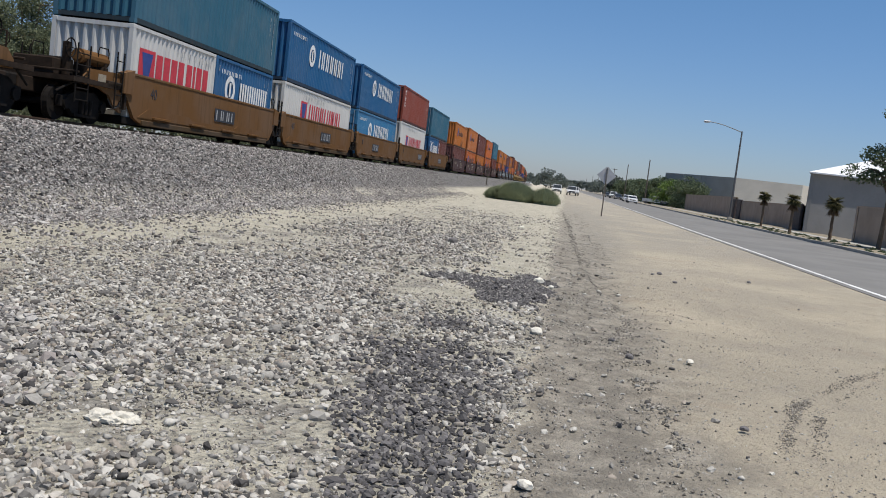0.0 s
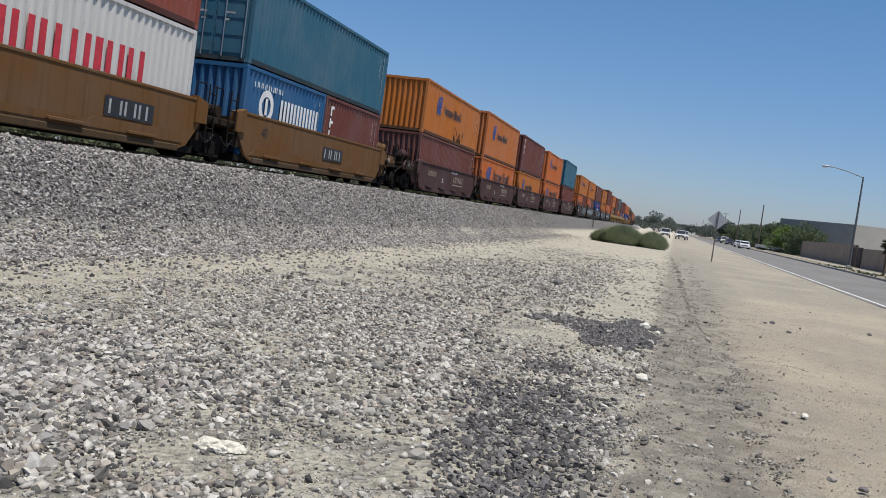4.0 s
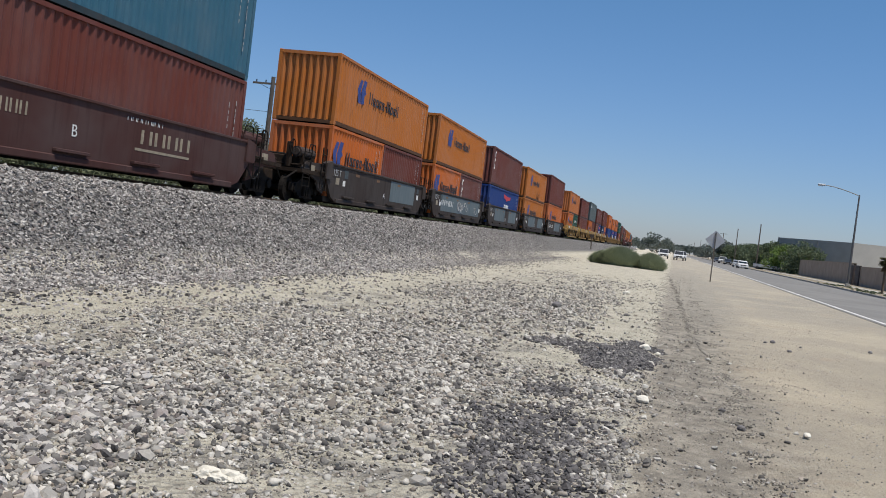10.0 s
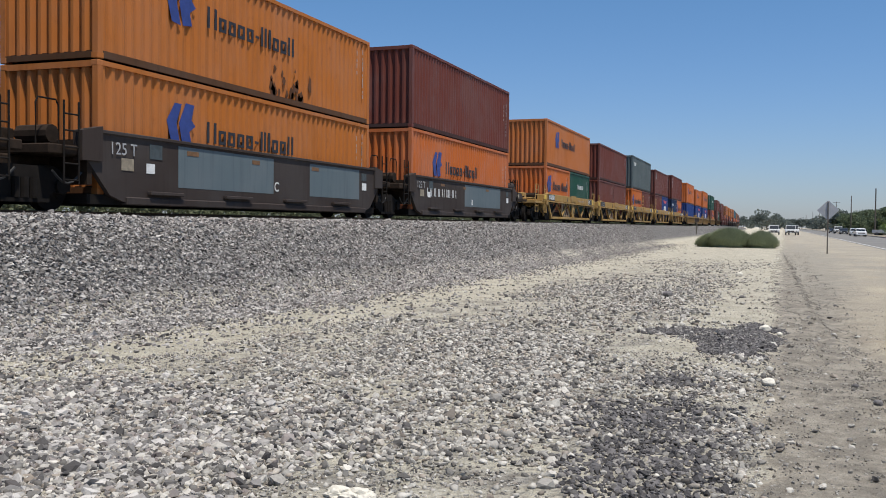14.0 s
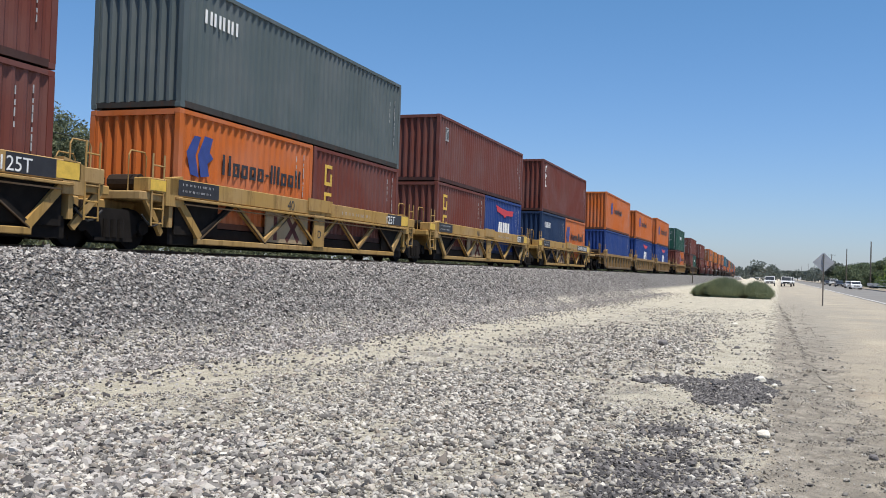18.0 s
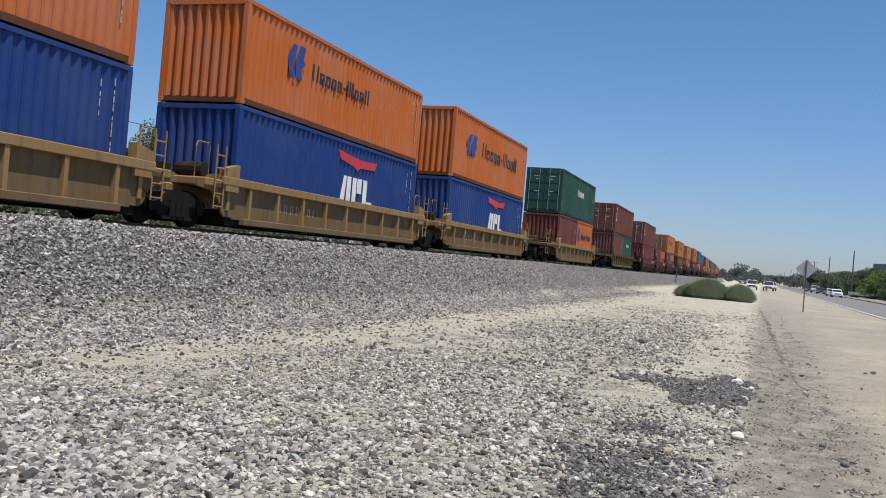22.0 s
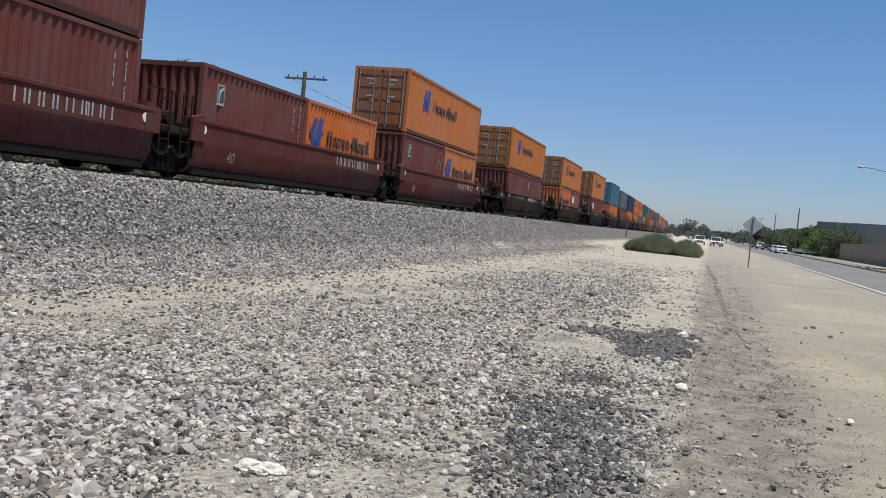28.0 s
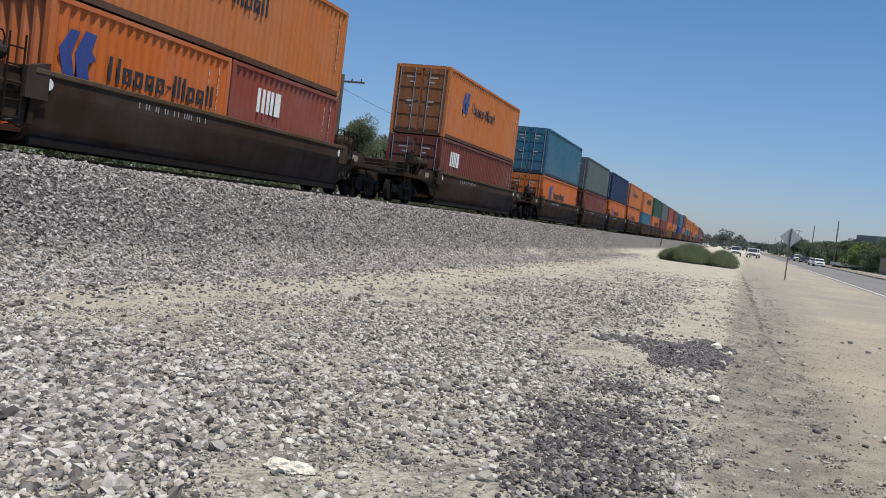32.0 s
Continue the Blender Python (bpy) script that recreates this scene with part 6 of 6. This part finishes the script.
def street_lamp(x, y, h):
    s = thing("street_lamp", pose(x, y, .13), "tall grey street lamp with a curved arm over the road", "street lamp", "street lamps")
    part("pole", bar(B(), (0, 0, 0), (0, 0, h), .13, 10, .075), GALV, s)
    part("base", box(B(), -.22, .22, -.22, .22, 0, .35, .03), CONCRETE, s)
    pts = [(-3.4 * u, 0, h - .1 + .75 * math.sin(u * 1.45)) for u in (0, .15, .3, .5, .75, 1)]
    part("arm", tube(B(), pts, .045), GALV, s)
    hx, hz = pts[-1][0], pts[-1][2]
    head = part("head", box(B(), hx - .55, hx + .15, -.15, .15, hz - .09, hz + .08, .05), SIGNBACK, s)
    part("lens", box(B(), hx - .5, hx - .05, -.12, .12, hz - .15, hz - .088, .03), LAMPGLASS, head)


def pole(x, y, h, base=0.0, arms=True):
    s = thing("utility_pole", pose(x, y, base), "timber utility pole with a crossarm" if arms else "plain tall pole beside the road", "utility pole", "utility poles")
    part("shaft", bar(B(), (0, 0, -.2), (0, 0, h), .17, 9, .11), POLEWOOD, s)
    if arms:
        part("crossarm", box(B(), -1.25, 1.25, .12, .22, h - .40, h - .30), POLEWOOD, s)
        for k in (-1.05, -.5, .5, 1.05):
            part("insulator", bar(B(), (k, .17, h - .30), (k, .17, h - .16), .03, 7), HOSE, s)


def wires(x0, y0, z0, x1, y1, z1, sag):
    us = [i / 12 for i in range(13)]
    bm = tube(B(), [(x0 + (x1 - x0) * u, y0 + (y1 - y0) * u, z0 + (z1 - z0) * u - sag * 4 * u * (1 - u)) for u in us], .011, 4)
    ob = new("cable", mesh_of("cable", bm))
    ob.data.materials.append(HOSE)
    tagged(ob, "thin black overhead cable between poles", "cable", "overhead cables")


def vehicle(x, y, turn, kind, body, label):
    """A parked car or pickup, its front towards -y."""
    v = thing("pickup_truck" if kind == "pickup" else "car", pose(x, y, .02, 0, 0, turn), label, "pickup" if kind == "pickup" else "car", "parked vehicles")
    w = .98 if kind == "pickup" else .88
    if kind == "pickup":
        lower = [(-2.75, .50), (-2.75, .90), (-2.6, 1.00), (-1.4, 1.08), (-1.2, 1.12), (2.75, 1.18), (2.75, .55)]
        cab = [(-1.32, 1.08), (-.6, 1.80), (.95, 1.84), (1.2, 1.12)]
        wheels, r = (-1.75, 1.75), .39
    else:
        lower = [(-2.25, .35), (-2.25, .72), (-1.2, .93), (1.5, .98), (2.2, .95), (2.25, .4)]
        cab = [(-1.25, .92), (-.4, 1.42), (.9, 1.45), (1.75, .97)]
        wheels, r = (-1.4, 1.35), .32
    part("body", prism(B(), lower, -w, w), body, v)
    part("cabin", prism(B(), cab, -w + .1, w - .1), body, v)
    (ay, az), (by, bz) = cab[0], cab[1]
    bm = B()
    q = [(-w + .15, ay + .03, az + .03), (w - .15, ay + .03, az + .03), (w - .17, by - .03, bz - .05), (-w + .17, by - .03, bz - .05)]
    n_ = Vector((0, -(bz - az), by - ay)).normalized() * .02
    bm.faces.new([bm.verts.new(Vector(p) + n_) for p in q])
    part("windscreen", bm, GLASS, v)
    for sx in (-1, 1):
        part("side_window", prism(B(), [(ay + .35, az + .08), (by + .05, bz - .1), (cab[2][0] - .1, cab[2][1] - .1), (cab[3][0] - .3, az + .08)], sx * (w - .1), sx * (w - .09)), GLASS, v)
        part("headlamp", box(B(), sx * (w - .35), sx * (w - .05), lower[0][0] - .02, lower[0][0] + .03, lower[1][1] - .25, lower[1][1] - .06, .01), LAMPGLASS, v)
        part("mirror", box(B(), sx * (w - .05), sx * (w + .18), ay + .4, ay + .52, az + .1, az + .28, .02), RUBBER, v)
        for wy in wheels:
            wh = part("wheel", bar(B(), (sx * (w - .2), wy, r - .02), (sx * (w + .01), wy, r - .02), r * .6, 12), GALV, v)
            bm = B()
            bar(bm, (sx * (w - .22), wy, r - .02), (sx * (w - .0), wy, r - .02), r, 16)
            part("tyre", bm, RUBBER, wh)
    part("grille", box(B(), -w + .36, w - .36, lower[0][0] - .015, lower[0][0] + .02, lower[1][1] - .32, lower[1][1] - .05), RUBBER, v)
    part("bumper", box(B(), -w, w, lower[0][0] - .1, lower[0][0] + .05, lower[0][1] - .08, lower[0][1] + .14, .03), GALV if kind == "pickup" else body, v)
    part("numberplate", box(B(), -.16, .16, lower[0][0] - .112, lower[0][0] - .10, lower[0][1] - .02, lower[0][1] + .1), LINEPAINT, v)


def wall_run(name, x0, y0, x1, y1, h, thick, material, label):
    """A block wall from one ground point to another, with a coping, end piers and joint covers."""
    L = math.hypot(x1 - x0, y1 - y0)
    ob = thing(name, pose(x0, y0, .1, 0, 0, math.degrees(math.atan2(-(x1 - x0), y1 - y0))), label, "wall", "", "structure")
    part("panel", box(B(), -thick / 2, thick / 2, 0, L, -.2, h), material, ob)
    part("coping", box(B(), -thick / 2 - .04, thick / 2 + .04, 0, L, h, h + .09), material, ob)
    for k in range(2):
        part("end_pier", box(B(), -thick / 2 - .06, thick / 2 + .06, k * (L - .4), k * (L - .4) + .4, -.2, h + .03), material, ob)
    for k in range(1, int(L / 7)):
        part("joint_cover", box(B(), -thick / 2 - .012, -thick / 2, k * 7 - .04, k * 7 + .04, -.2, h), material, ob)
    return ob


def warehouse(name, corners, z1, mats, label):
    """A plain industrial building on four ground corners."""
    ob = thing(name, pose(0, 0, 0), label, "building")
    n = len(corners)
    for i in range(n):
        (xa, ya), (xb, yb) = corners[i], corners[(i + 1) % n]
        bm = B()
        d = Vector((xb - xa, yb - ya, 0)).normalized()
        nrm = Vector((d.y, -d.x, 0)) * .3
        pts = [Vector((xa, ya, -.2)), Vector((xb, yb, -.2)), Vector((xb, yb, z1)), Vector((xa, ya, z1))]
        f0 = [bm.verts.new(p) for p in pts]
        f1 = [bm.verts.new(p - nrm) for p in pts]
        bm.faces.new(f0), bm.faces.new(f1[::-1])
        for j in range(4):
            bm.faces.new((f0[j], f0[(j + 1) % 4], f1[(j + 1) % 4], f1[j]))
        bmesh.ops.recalc_face_normals(bm, faces=bm.faces)
        part("wall", bm, mats[i % len(mats)], ob)
        L = math.hypot(xb - xa, yb - ya)
        for k in range(1, int(L / 7)):
            c = Vector((xa, ya, 0)) + d * k * 7 + nrm * .1
            m = Matrix.Translation(c) @ Matrix.Rotation(math.atan2(d.y, d.x), 4, "Z")
            part("panel_joint", box(B(), -.12, .12, -.03, .06, -.1, z1 - .1), mats[i % len(mats)], ob, "", m)
    return ob


def build_roadside():
    build_sign()
    street_lamp(17.1, 97.2, 9.2)
    for y, h in ((206, 9.6), (278, 10.4), (356, 10.8), (440, 11), (520, 11.5), (638, 11.5), (826, 12)):
        pole(17.6, y, h, .1, arms=(y == 356))
    for k, (x, y, h) in enumerate(((17.35, 83, 3.0), (16.6, 69.5, 2.75), (17.5, 62.5, 2.75))):
        palm(x, y, h, 60 + k)
    wall_run("boundary_wall", 22.2, 89, 22.2, 118, 2.3, .3, BLOCKWALL, "tan block boundary wall behind the pavement")
    wall_run("boundary_wall", 22.2, 123, 22.2, 172, 2.7, .3, BLOCKWALL, "tan block boundary wall behind the pavement")
    wall_run("boundary_wall", 20.3, 46, 20.3, 66.5, 2.45, .3, BLOCKWALL, "tan block yard wall before a grey warehouse")
    wall_run("boundary_wall", 20.3, 66.5, 45.0, 66.5, 2.45, .3, BLOCKWALL, "tan block yard wall before a grey warehouse")
    for y in (89.0, 118.6, 122.5):
        g = thing("gate", pose(22.0, y, .1), "dark brown steel gate in the block wall", "gate", "gates in the wall")
        part("gate_frame", box(B(), -.1, .1, -.5, 2.2, 0, 2.5, .02), DARKGATE, g)
        for k in range(8):
            part("board", box(B(), -.14, -.1, -.4 + k * .31, -.13 + k * .31, .1, 2.4), DARKGATE, g)
    w = warehouse("warehouse", [(20.8, 82.5), (52, 80), (62, 112), (31, 115)], 5.35, [GREYWALL], "grey warehouse with a white sheet roof behind the palms")
    bm = B()
    e = [bm.verts.new(p) for p in ((20.5, 82.1, 5.35), (52.4, 79.6, 5.35), (62.4, 112.4, 5.35), (30.8, 115.4, 5.35))]
    rd = [bm.verts.new(p) for p in ((37.5, 98.6, 10.2), (45.0, 97.6, 10.2))]
    for f in ((e[0], e[1], rd[1], rd[0]), (e[1], e[2], rd[1]), (e[2], e[3], rd[0], rd[1]), (e[3], e[0], rd[0])):
        bm.faces.new(f)
    bmesh.ops.recalc_face_normals(bm, faces=bm.faces)
    bmesh.ops.solidify(bm, geom=bm.faces[:], thickness=.12)
    part("roof", bm, WHITEROOF, w, "white sheet-metal hipped roof")
    far = warehouse("warehouse", [(35, 200), (48.6, 198), (70, 230), (23, 222)], 7.8, [BEIGEWALL, BEIGEWALL, DARKWALL, DARKWALL], "large beige and slate grey warehouse beyond the trees")
    part("roof", prism(B(), [(201, 7.6), (229, 7.6), (229, 7.7), (201, 7.7)], 36, 60), GREYWALL, far)
    # trees behind the wall and along the far side of the road
    g = random.Random(3)
    for k in range(22):
        u = k / 21
        y = 178 + 170 * u + g.uniform(-3, 3)
        x = 22.6 - 2.4 * u + g.uniform(-.8, 1.6)
        bright = k in (1, 2, 4)
        tree(x, y, (g.uniform(4.6, 5.4) if bright else g.uniform(4.8, 6.6)), g.uniform(2.9, 3.9), 100 + k, 3600, .2, LEAFBRIGHT if bright else LEAFDARK,
             "bright green roadside tree" if bright else "dense dark green roadside tree", low=.1)
    shrubs("hedge", 20.5, 24.0, 172, 330, 3.2, 30000, .2, LEAFDARK, 15, "dense green hedge behind the pavement")
    # far trees: their haze comes only from the paled leaf colour
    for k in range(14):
        tree(20 + g.uniform(-2, 6), 345 + k * 36, g.uniform(6, 9), 5.2, 140 + k, 1200, .5, LEAFFAR, "distant roadside tree with haze put into its leaf colour", low=.1)
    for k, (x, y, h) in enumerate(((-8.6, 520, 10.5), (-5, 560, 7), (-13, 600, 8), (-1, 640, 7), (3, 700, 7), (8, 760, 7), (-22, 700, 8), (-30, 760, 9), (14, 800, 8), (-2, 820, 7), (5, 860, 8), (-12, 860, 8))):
        tree(x, y, h, h * .7, 170 + k, 1300, .6, LEAFFAR, "distant tree at the road end, haze in its leaf colour", low=.1)
    tree(17.6, 53.4, 9.6, 1.9, 210, 9000, .085, LEAFDARK, "slender roadside tree with drooping grey-green leaves", .045, "trees", .3, low=.36, girth=.55)
    shrubs("verge_grass", 15.0, 17.7, 44, 104, .22, 40000, .07, LEAFDARK, 31, "low dark tufts of grass along the verge")
    bush(-3.7, 69.5, 1.9, 1.6, 1.45, 1, 9000)
    bush(-5.0, 70.3, 1.3, 1.3, 1.0, 3, 4500)
    bush(-1.45, 69.0, 1.25, 1.1, 1.25, 2, 5500)
    vehicle(1.3, 186, 0, "pickup", CARWHITE, "white pickup truck parked on the dusty shoulder")
    vehicle(1.9, 196, 0, "pickup", CARWHITE, "white pickup truck parked behind another on the shoulder")
    vehicle(-1.7, 188, 0, "pickup", CARWHITE, "white pickup with a dark load parked on the sand")
    vehicle(12.8, 178, 2, "car", CARWHITE, "white car parked along the far kerb")
    vehicle(13.1, 196, 0, "car", CARSILVER, "silver car parked along the far kerb")
    vehicle(13.2, 232, 0, "car", CARDARK, "dark car parked along the far kerb")
    vehicle(13.2, 255, 0, "pickup", CARWHITE, "white pickup parked along the far kerb")
    vehicle(13.2, 285, 0, "car", CARDARK, "dark car parked along the far kerb")
    vehicle(19.3, 198, 60, "pickup", CARWHITE, "white pickup parked across the verge")
    for x, y in ((-10.2, 118), (-8.6, 190)):
        p_ = thing("marker_post", pose(x, y, .3), "thin dark trackside marker post", "post", "trackside posts")
        part("shaft", box(B(), -.07, .07, -.05, .05, -.4, 2.2), POLEWOOD, p_)
        part("board", box(B(), -.25, .25, -.07, -.05, 1.75, 2.2), DARKGATE, p_)


def build_behind_track():
    shrubs("scrub", -23.5, -17.6, -4, 75, 1.5, 34000, .10, LEAF, 5, "low dusty scrub along the far side of the railway")
    shrubs("scrub", -24.0, -19.5, 70, 260, 1.7, 16000, .24, LEAF, 6, "low dusty scrub along the far side of the railway")
    pole(-22.0, 45.5, 8.3, 0)
    pole(-23.0, 94.0, 8.6, 0)
    pole(-21.5, 4.0, 8.4, 0)
    wires(-23.05, 45.7, 8.0, -24.05, 94.2, 8.3, .8)
    wires(-21.8, 45.5, 6.4, -21.3, 4.0, 6.6, 1.2)
    g = random.Random(12)
    spots = [(-32, 33.0, 8.3, 2.6), (-34, 37.5, 7.6, 2.4), (-32, 42.5, 7.3, 2.3), (-32, 46.5, 7.6, 2.2), (-32, 50.0, 9.4, 2.5), (-32.5, 55.5, 8.9, 2.4), (-33, 63.5, 7.4, 2.6),
             (-32, 70.5, 8.7, 2.3), (-32.5, 77.0, 8.2, 2.4), (-36, 30.0, 8.0, 3.0), (-41, 40.0, 8.6, 3.2)]
    for k, (x, y, h, sp) in enumerate(spots):
        tree(x, y, h * .97, sp * .9, 300 + k, 24000, .078, LEAF, "airy grey-green tree with hanging foliage beyond the railway", 0, "trees beyond the railway", .25, low=.08, flat=1.1)
    for k in range(14):
        tree(-40 + g.uniform(-8, 8), 85 + k * 28, g.uniform(5.5, 8), 3.6, 330 + k, 800, .42, LEAFDARK, "distant green tree beyond the railway", 0, "trees beyond the railway")


# ---------------------------------------------------------------- the place
build_ground()
build_road()
build_roadside()
build_behind_track()
build_train()
lone_stones()
build_stones()
build_track()
motions()
